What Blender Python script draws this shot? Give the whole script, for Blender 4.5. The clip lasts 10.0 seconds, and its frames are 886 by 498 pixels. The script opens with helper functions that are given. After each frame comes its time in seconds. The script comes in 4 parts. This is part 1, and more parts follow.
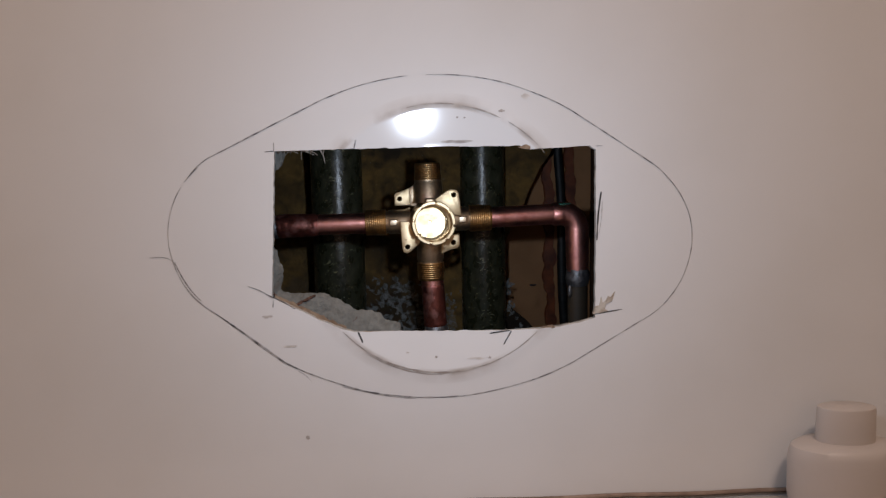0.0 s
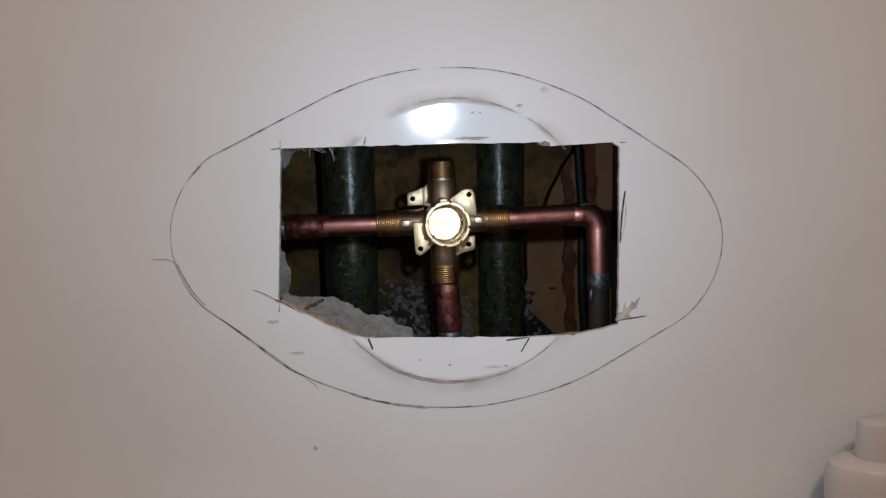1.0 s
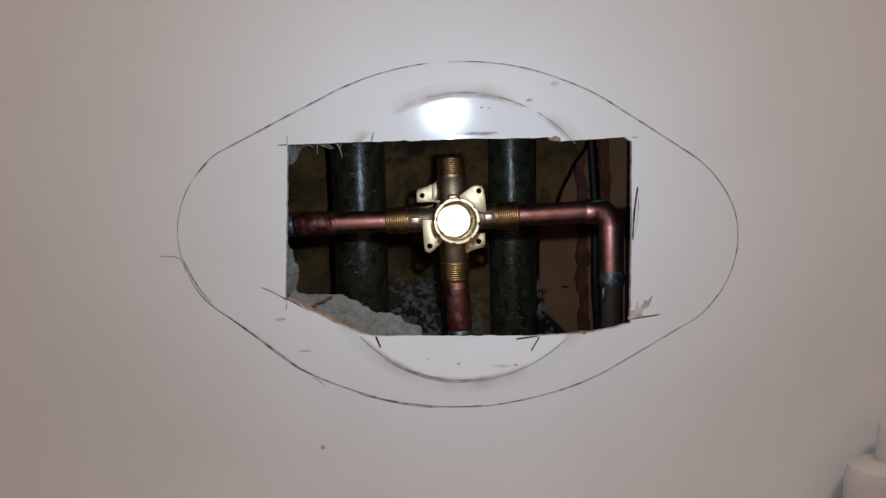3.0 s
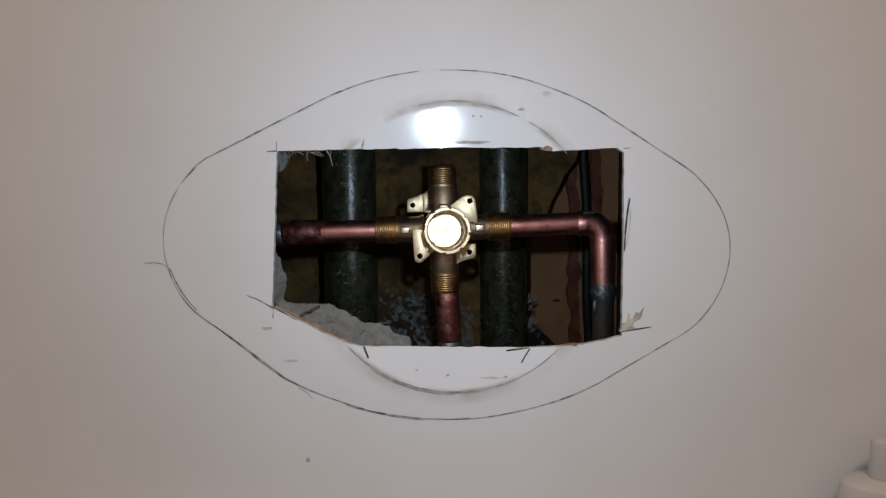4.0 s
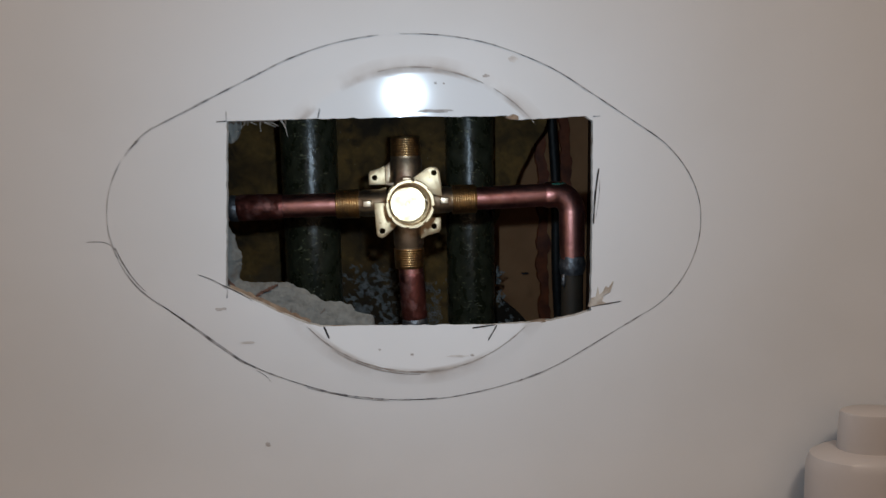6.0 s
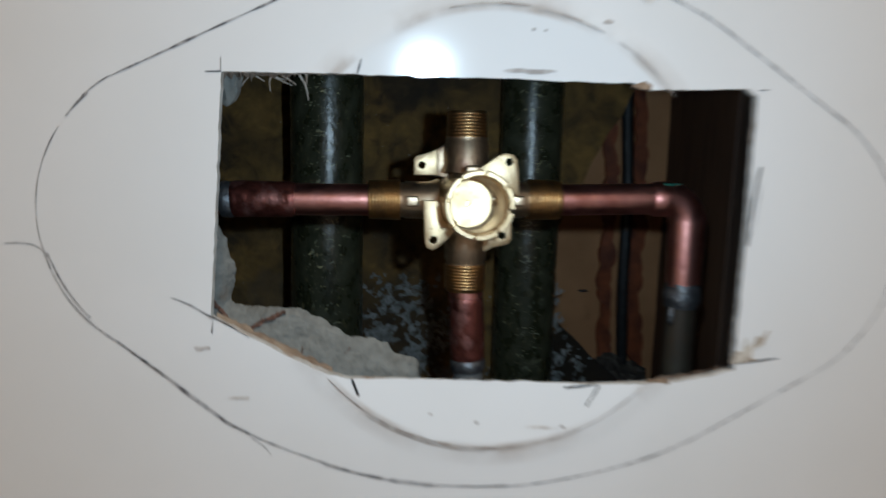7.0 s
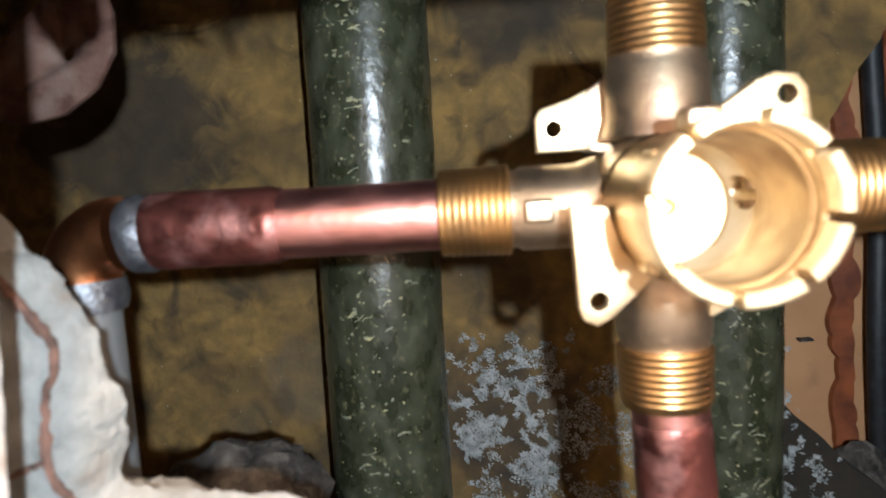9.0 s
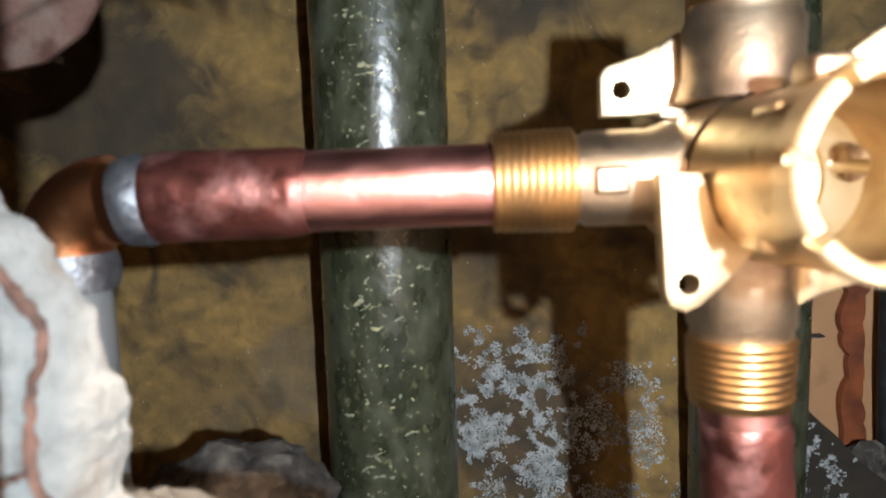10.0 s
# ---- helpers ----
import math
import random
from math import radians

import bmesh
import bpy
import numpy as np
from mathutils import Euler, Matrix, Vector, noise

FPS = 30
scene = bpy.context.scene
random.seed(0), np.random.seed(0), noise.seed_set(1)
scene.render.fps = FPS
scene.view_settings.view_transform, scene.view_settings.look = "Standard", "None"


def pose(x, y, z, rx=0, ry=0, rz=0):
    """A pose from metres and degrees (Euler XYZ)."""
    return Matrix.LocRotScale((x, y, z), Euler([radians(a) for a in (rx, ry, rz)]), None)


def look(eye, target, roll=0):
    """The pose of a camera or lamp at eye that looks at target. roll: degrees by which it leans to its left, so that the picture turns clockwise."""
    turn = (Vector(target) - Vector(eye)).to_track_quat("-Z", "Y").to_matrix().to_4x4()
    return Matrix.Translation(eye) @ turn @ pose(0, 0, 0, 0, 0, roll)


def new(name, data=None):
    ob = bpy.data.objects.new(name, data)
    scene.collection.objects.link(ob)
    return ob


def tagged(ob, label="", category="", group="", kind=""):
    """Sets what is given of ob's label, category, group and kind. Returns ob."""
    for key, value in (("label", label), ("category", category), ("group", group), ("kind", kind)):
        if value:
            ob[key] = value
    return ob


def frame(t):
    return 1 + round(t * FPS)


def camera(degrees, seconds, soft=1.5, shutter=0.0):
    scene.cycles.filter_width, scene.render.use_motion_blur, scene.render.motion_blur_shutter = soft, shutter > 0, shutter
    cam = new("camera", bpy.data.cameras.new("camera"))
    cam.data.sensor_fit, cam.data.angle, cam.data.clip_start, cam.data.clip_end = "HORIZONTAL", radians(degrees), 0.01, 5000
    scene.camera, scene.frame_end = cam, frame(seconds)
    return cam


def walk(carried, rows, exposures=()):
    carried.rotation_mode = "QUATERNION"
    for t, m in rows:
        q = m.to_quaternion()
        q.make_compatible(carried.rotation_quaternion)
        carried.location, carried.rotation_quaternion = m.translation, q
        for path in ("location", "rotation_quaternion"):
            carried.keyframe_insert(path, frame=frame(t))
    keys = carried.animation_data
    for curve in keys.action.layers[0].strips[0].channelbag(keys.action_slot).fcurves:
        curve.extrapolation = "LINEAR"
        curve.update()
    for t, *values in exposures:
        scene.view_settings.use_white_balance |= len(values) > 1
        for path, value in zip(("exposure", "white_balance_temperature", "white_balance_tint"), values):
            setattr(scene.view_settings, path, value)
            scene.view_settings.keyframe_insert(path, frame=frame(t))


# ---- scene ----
cam = camera(66.4, 10.0, soft=1.3, shutter=0.5)
# the phone cannot focus nearer than about half a metre
cam.data.dof.use_dof, cam.data.dof.focus_distance, cam.data.dof.aperture_fstop = True, 0.5, 20.0
PATH = [
    (0, (-0.017, -0.46, 0.845), (0.08, 1.528, 0.658), -0.7),
    (0.5, (-0.013, -0.446, 0.845), (0.069, 1.545, 0.675), -0.7),
    (1, (-0.013, -0.437, 0.844), (0.029, 1.554, 0.659), -0.7),
    (1.5, (-0.014, -0.434, 0.846), (0.005, 1.555, 0.639), -1.4),
    (2, (-0.009, -0.434, 0.844), (-0.009, 1.555, 0.632), -1.1),
    (3.5, (-0.008, -0.428, 0.84), (-0.008, 1.566, 0.68), -0.6),
    (4, (-0.007, -0.426, 0.837), (0.012, 1.569, 0.699), -0.1),
    (4.5, (-0.004, -0.425, 0.837), (0.001, 1.57, 0.694), 0.4),
    (5, (-0.01, -0.421, 0.834), (0.021, 1.573, 0.681), 0.3),
    (5.5, (-0.009, -0.422, 0.834), (0.021, 1.572, 0.688), 0.3),
    (5.7, (0.001, -0.418, 0.839), (0.049, 1.574, 0.661), -0.4),
    (6.8, (-0.026, -0.321, 0.831), (0.195, 1.651, 0.581), 1.9),
    (7, (-0.035, -0.276, 0.837), (0.093, 1.703, 0.581), 2.0),
    (7.2, (-0.038, -0.233, 0.833), (0.076, 1.751, 0.605), 0.5),
    (7.4, (-0.037, -0.199, 0.83), (0.063, 1.786, 0.61), -0.5),
    (7.6, (-0.037, -0.177, 0.83), (-0.01, 1.811, 0.61), -2.0),
    (7.8, (-0.037, -0.161, 0.833), (-0.059, 1.824, 0.593), -4.2),
    (8, (-0.034, -0.145, 0.832), (-0.027, 1.841, 0.594), -2.9),
    (8.2, (-0.032, -0.127, 0.83), (-0.057, 1.859, 0.595), -2.6),
    (8.5, (-0.031, -0.109, 0.821), (-0.094, 1.872, 0.553), -1.9),
    (8.8, (-0.036, -0.093, 0.823), (-0.156, 1.889, 0.581), -2.4),
    (9, (-0.04, -0.085, 0.825), (-0.18, 1.899, 0.613), -2.4),
    (9.2, (-0.044, -0.079, 0.823), (-0.155, 1.907, 0.614), -2.1),
    (9.4, (-0.047, -0.074, 0.822), (-0.126, 1.913, 0.608), -1.8),
    (9.6, (-0.052, -0.069, 0.822), (-0.114, 1.919, 0.611), -1.4),
    (10, (-0.059, -0.066, 0.819), (-0.091, 1.921, 0.593), -1.1),
]
walk(cam, [(t, look(eye, target, roll)) for t, eye, target, roll in PATH],
     [(0.0, 0.12, 5600, 11), (1.0, 0.18, 5300, 5), (3.6, 0.20, 5280, 4), (4.4, 0.07, 5280, 3), (5.7, 0.03, 5280, 3), (6.8, 0.38, 5050, -4), (7.5, 0.90, 5150, -3), (8.0, 1.60, 5400, 3), (8.5, 2.55, 5550, 6), (10.0, 3.42, 5720, 6)])

# ---------------------------------------------------------------- world and lamps
world = bpy.data.worlds.new("world")
scene.world = world
world.use_nodes = True
world.node_tree.nodes["Background"].inputs[0].default_value = (0.9, 0.62, 0.42, 1)
world.node_tree.nodes["Background"].inputs[1].default_value = 0.02

# the phone's torch, held just above and beside the lens
torch = new("torch_light", bpy.data.lights.new("torch_light", "POINT"))
torch.data.shadow_soft_size = 0.004
torch.data.energy, torch.data.color = 0.64, (0.94, 0.975, 1.0)
torch.location = (0.002, -0.178, 0.848)

# the dim warm room lamp on the bathroom ceiling
room_lamp = new("room_light", bpy.data.lights.new("room_light", "AREA"))
room_lamp.data.shape, room_lamp.data.size = "DISK", 0.25
room_lamp.data.energy, room_lamp.data.color = 12.0, (1.0, 0.70, 0.48)
room_lamp.matrix_world = look((0.10, -1.1, 2.26), (0.10, -0.8, 0.0))


# ---------------------------------------------------------------- materials
def material(name, color, rough=0.5, metal=0.0, spec=0.5, second=None, scale=40.0, mix=(0.4, 0.65), third=None,
             third_scale=8.0, third_mix=(0.5, 0.7), bump=0.0, bump_scale=300.0, rough2=None, stretch=(1, 1, 1), coat=0.0):
    """A procedural surface: a base colour, a second tone in fine noise, a third in broad noise, and a fine relief."""
    m = bpy.data.materials.new(name)
    m.use_nodes = True
    nt = m.node_tree
    b = nt.nodes["Principled BSDF"]
    b.inputs["Roughness"].default_value = rough
    b.inputs["Metallic"].default_value = metal
    b.inputs["Specular IOR Level"].default_value = spec
    b.inputs["Coat Weight"].default_value = coat
    b.inputs["Coat Roughness"].default_value = 0.12
    co = nt.nodes.new("ShaderNodeTexCoord")
    mp = nt.nodes.new("ShaderNodeMapping")
    mp.inputs["Scale"].default_value = stretch
    nt.links.new(co.outputs["Object"], mp.inputs["Vector"])

    def tone(previous, col, sc, lo_hi, detail):
        n = nt.nodes.new("ShaderNodeTexNoise")
        n.inputs["Scale"].default_value, n.inputs["Detail"].default_value = sc, detail
        nt.links.new(mp.outputs[0], n.inputs["Vector"])
        r = nt.nodes.new("ShaderNodeMapRange")
        r.inputs["From Min"].default_value, r.inputs["From Max"].default_value = lo_hi
        nt.links.new(n.outputs["Fac"], r.inputs["Value"])
        x = nt.nodes.new("ShaderNodeMix")
        x.data_type = "RGBA"
        nt.links.new(r.outputs[0], x.inputs[0])
        if isinstance(previous, tuple):
            x.inputs[6].default_value = (*previous, 1)
        else:
            nt.links.new(previous, x.inputs[6])
        x.inputs[7].default_value = (*col, 1)
        return x.outputs[2], r.outputs[0]

    out, fac = color, None
    if second:
        out, fac = tone(out, second, scale, mix, 6)
    if third:
        out, fac3 = tone(out, third, third_scale, third_mix, 4)
    if isinstance(out, tuple):
        b.inputs["Base Color"].default_value = (*out, 1)
    else:
        nt.links.new(out, b.inputs["Base Color"])
    if rough2 is not None and fac:
        q = nt.nodes.new("ShaderNodeMapRange")
        q.inputs["To Min"].default_value, q.inputs["To Max"].default_value = rough, rough2
        nt.links.new(fac, q.inputs["Value"])
        nt.links.new(q.outputs[0], b.inputs["Roughness"])
    if bump:
        n = nt.nodes.new("ShaderNodeTexNoise")
        n.inputs["Scale"].default_value, n.inputs["Detail"].default_value = bump_scale, 5
        nt.links.new(mp.outputs[0], n.inputs["Vector"])
        k = nt.nodes.new("ShaderNodeBump")
        k.inputs["Strength"].default_value, k.inputs["Distance"].default_value = bump, 0.001
        nt.links.new(n.outputs["Fac"], k.inputs["Height"])
        nt.links.new(k.outputs[0], b.inputs["Normal"])
    return m


RING = (0.0045, 0.8072, 0.0912)      # centre x, z and radius of the moulded disc


def panel_material():
    """Glossy off-white moulded plastic, with grime and painted crease shade along the moulded ring, and faint smudges.
    """
    m = material("glossy_panel", (0.70, 0.70, 0.705), rough=0.086, spec=0.42, second=(0.665, 0.66, 0.655), scale=9, mix=(0.45, 0.75),
                 third=(0.60, 0.56, 0.52), third_scale=60, third_mix=(0.74, 0.92), bump=0.05, bump_scale=14)
    nt = m.node_tree
    b = nt.nodes["Principled BSDF"]
    base = b.inputs["Base Color"].links[0].from_socket
    co = nt.nodes.new("ShaderNodeTexCoord")
    sub = nt.nodes.new("ShaderNodeVectorMath")
    sub.operation = "SUBTRACT"
    sub.inputs[1].default_value = (RING[0], 0, RING[1])
    flat = nt.nodes.new("ShaderNodeVectorMath")
    flat.operation = "MULTIPLY"
    flat.inputs[1].default_value = (1, 0, 1)
    length = nt.nodes.new("ShaderNodeVectorMath")
    length.operation = "LENGTH"
    nt.links.new(co.outputs["Object"], sub.inputs[0])
    nt.links.new(sub.outputs[0], flat.inputs[0])
    nt.links.new(flat.outputs[0], length.inputs[0])
    ramp = nt.nodes.new("ShaderNodeValToRGB")
    e = ramp.color_ramp.elements
    e[0].position, e[0].color = 0.0, (0, 0, 0, 1)
    e[1].position, e[1].color = 1.0, (0, 0, 0, 1)
    # dark band just outside the ring: crease shade and grime in the colour
    for pos, v in ((0.890, 0.0), (0.906, 0.9), (0.922, 1.0), (0.945, 0.45), (0.99, 0.15)):
        k = e.new(pos)
        k.color = (v, v, v, 1)
    sc = nt.nodes.new("ShaderNodeMath")
    sc.operation = "MULTIPLY"
    sc.inputs[1].default_value = 10.0
    nt.links.new(length.outputs["Value"], sc.inputs[0])
    nt.links.new(sc.outputs[0], ramp.inputs[0])
    n = nt.nodes.new("ShaderNodeTexNoise")
    n.inputs["Scale"].default_value, n.inputs["Detail"].default_value = 28, 6
    nt.links.new(co.outputs["Object"], n.inputs["Vector"])
    r = nt.nodes.new("ShaderNodeMapRange")
    r.inputs["From Min"].default_value, r.inputs["From Max"].default_value = 0.42, 0.66
    nt.links.new(n.outputs["Fac"], r.inputs["Value"])
    mul = nt.nodes.new("ShaderNodeMath")
    mul.operation = "MULTIPLY"
    nt.links.new(ramp.outputs[0], mul.inputs[0])
    nt.links.new(r.outputs[0], mul.inputs[1])
    half = nt.nodes.new("ShaderNodeMath")
    half.operation = "MULTIPLY"
    half.inputs[1].default_value = 0.9
    nt.links.new(mul.outputs[0], half.inputs[0])
    x = nt.nodes.new("ShaderNodeMix")
    x.data_type = "RGBA"
    nt.links.new(half.outputs[0], x.inputs[0])
    nt.links.new(base, x.inputs[6])
    x.inputs[7].default_value = (0.36, 0.31, 0.27, 1)
    nt.links.new(x.outputs[2], b.inputs["Base Color"])
    return m


PANEL = panel_material()
CUT = material("raw_cut_edge", (0.54, 0.52, 0.48), rough=0.9, second=(0.40, 0.37, 0.33), scale=180, third=(0.28, 0.18, 0.10), third_scale=55, third_mix=(0.60, 0.70), bump=0.5)
PENCIL = material("pencil_graphite", (0.10, 0.098, 0.105), rough=0.5, second=(0.42, 0.41, 0.41), scale=240, mix=(0.40, 0.60))
INK = material("black_marker", (0.02, 0.02, 0.022), rough=0.5, second=(0.2, 0.19, 0.19), scale=300, mix=(0.5, 0.7))
PLASTIC = material("white_plastic", (0.52, 0.465, 0.43), rough=0.38, second=(0.48, 0.43, 0.39), scale=12)
PAINT = material("room_paint", (0.55, 0.50, 0.44), rough=0.8, second=(0.50, 0.45, 0.40), scale=6, bump=0.1)
TILE = material("floor_vinyl", (0.35, 0.31, 0.27), rough=0.5, second=(0.28, 0.25, 0.21), scale=12)
CAULK = material("caulk", (0.30, 0.22, 0.17), rough=0.7, second=(0.16, 0.11, 0.08), scale=60)
BOARD = material("old_wallboard", (0.105, 0.072, 0.05), rough=0.95, second=(0.04, 0.028, 0.02), scale=120, third=(0.20, 0.16, 0.125), third_scale=35, bump=0.8, bump_scale=400)
PLASTER = material("grey_plaster", (0.205, 0.207, 0.192), rough=0.95, second=(0.140, 0.140, 0.128), scale=210, mix=(0.42, 0.70),
                   third=(0.15, 0.118, 0.088), third_scale=60, third_mix=(0.60, 0.74), bump=1.0, bump_scale=420)
ROOT = material("brown_paper_edge", (0.16, 0.085, 0.06), rough=0.95, second=(0.06, 0.035, 0.025), scale=250, bump=0.6)
TORN = material("torn_paper", (0.30, 0.225, 0.155), rough=0.95, second=(0.17, 0.115, 0.075), scale=150, bump=0.5)
BRASS = material("brass", (0.74, 0.58, 0.33), rough=0.30, metal=1.0, second=(0.60, 0.45, 0.25), scale=160, mix=(0.4, 0.7),
                 third=(0.36, 0.24, 0.13), third_scale=330, third_mix=(0.60, 0.75), bump=0.08, bump_scale=900, rough2=0.42)
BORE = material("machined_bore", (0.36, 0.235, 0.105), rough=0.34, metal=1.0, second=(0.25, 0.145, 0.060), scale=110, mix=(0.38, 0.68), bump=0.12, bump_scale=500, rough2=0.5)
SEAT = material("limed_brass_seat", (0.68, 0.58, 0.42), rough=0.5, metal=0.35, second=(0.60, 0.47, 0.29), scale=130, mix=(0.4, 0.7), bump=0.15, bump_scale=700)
CAST = material("cast_brass", (0.74, 0.61, 0.43), rough=0.36, metal=1.0, second=(0.58, 0.45, 0.30), scale=190, mix=(0.4, 0.65),
                third=(0.36, 0.22, 0.17), third_scale=90, third_mix=(0.54, 0.80), bump=0.14, bump_scale=1300, rough2=0.46)
PLATE = material("bright_brass", (0.70, 0.57, 0.36), rough=0.42, metal=0.85, second=(0.66, 0.52, 0.30), scale=260, mix=(0.42, 0.7),
                 third=(0.42, 0.29, 0.15), third_scale=420, third_mix=(0.64, 0.76), bump=0.12, bump_scale=1200)
THREAD = material("thread_brass", (0.70, 0.43, 0.17), rough=0.38, metal=1.0, second=(0.46, 0.30, 0.14), scale=120, bump=0.05)
COPPER = material("copper", (0.86, 0.44, 0.39), rough=0.30, metal=1.0, second=(0.76, 0.37, 0.33), scale=130, mix=(0.36, 0.72),
                  third=(0.50, 0.20, 0.18), third_scale=70, third_mix=(0.52, 0.78), bump=0.14, bump_scale=420, rough2=0.44)
COPPER_OLD = material("flux_stained_copper", (0.27, 0.092, 0.072), rough=0.40, metal=0.85, second=(0.10, 0.034, 0.026), scale=120, mix=(0.40, 0.62),
                      third=(0.60, 0.31, 0.28), third_scale=95, third_mix=(0.53, 0.74), bump=0.30, bump_scale=420)
COPPER_ORANGE = material("orange_copper", (0.62, 0.26, 0.11), rough=0.32, metal=1.0, second=(0.50, 0.20, 0.09), scale=80, bump=0.15, bump_scale=350)
COPPER_DARK = material("dark_brown_copper", (0.045, 0.034, 0.022), rough=0.6, metal=0.1, second=(0.028, 0.021, 0.014), scale=60, third=(0.055, 0.055, 0.04), third_scale=30)
SOLDER = material("solder", (0.20, 0.208, 0.22), rough=0.48, metal=0.85, second=(0.12, 0.125, 0.14), scale=260, mix=(0.4, 0.62), bump=0.45, bump_scale=500)
TINNED = material("tinned_pipe", (0.17, 0.175, 0.172), rough=0.5, metal=0.3, second=(0.17, 0.175, 0.175), scale=45, third=(0.12, 0.11, 0.10), third_scale=70, third_mix=(0.58, 0.75), bump=0.2)
VERDIGRIS = material("green_verdigris", (0.03, 0.16, 0.11), rough=0.8, second=(0.05, 0.09, 0.06), scale=200)
GREEN = material("green_black_pipe", (0.026, 0.028, 0.014), rough=0.26, spec=0.6, second=(0.072, 0.074, 0.046), scale=110, mix=(0.40, 0.72),
                 third=(0.12, 0.112, 0.058), third_scale=420, third_mix=(0.58, 0.74), bump=0.34, bump_scale=240, rough2=0.36, stretch=(1, 1, 0.7))
FLAKE = material("pale_flake", (0.19, 0.195, 0.135), rough=0.3, second=(0.42, 0.38, 0.19), scale=260, mix=(0.45, 0.7))
WOOD = material("stud_wood", (0.088, 0.044, 0.021), rough=0.7, second=(0.040, 0.019, 0.010), scale=70, mix=(0.35, 0.7), third=(0.12, 0.068, 0.036),
                third_scale=160, third_mix=(0.55, 0.8), bump=0.3, stretch=(3, 3, 0.16))
WOOD_ROUGH = material("rough_stud_wood", (0.13, 0.082, 0.055), rough=0.85, second=(0.05, 0.03, 0.019), scale=26, mix=(0.35, 0.65), third=(0.16, 0.12, 0.09),
                      third_scale=60, third_mix=(0.58, 0.8), bump=0.6, stretch=(3, 3, 0.3))
PAPER = material("kraft_paper", (0.42, 0.225, 0.10), rough=0.8, second=(0.33, 0.17, 0.072), scale=22, third=(0.27, 0.14, 0.06), third_scale=60, third_mix=(0.6, 0.8), bump=0.2, bump_scale=90)
TAR = material("red_brown_glue", (0.24, 0.066, 0.018), rough=0.55, second=(0.10, 0.025, 0.008), scale=70, mix=(0.36, 0.66), bump=0.3)
RUBBER = material("black_cable_sheath", (0.010, 0.0105, 0.011), rough=0.55, second=(0.03, 0.032, 0.034), scale=160, mix=(0.5, 0.75), bump=0.2)
RUST = material("rusty_steel", (0.098, 0.050, 0.035), rough=0.85, metal=0.1, second=(0.050, 0.019, 0.011), scale=170, third=(0.135, 0.090, 0.070), third_scale=90, bump=0.4, bump_scale=700)
FIBRE = material("glass_fibre_strands", (0.42, 0.38, 0.33), rough=0.7, second=(0.25, 0.2, 0.15), scale=200)
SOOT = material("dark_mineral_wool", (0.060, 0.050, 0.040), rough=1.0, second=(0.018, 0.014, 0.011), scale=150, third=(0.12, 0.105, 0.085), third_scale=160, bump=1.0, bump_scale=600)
MOULD = material("pale_mould_crust", (0.34, 0.35, 0.34), rough=1.0, second=(0.15, 0.16, 0.15), scale=200, bump=0.6)


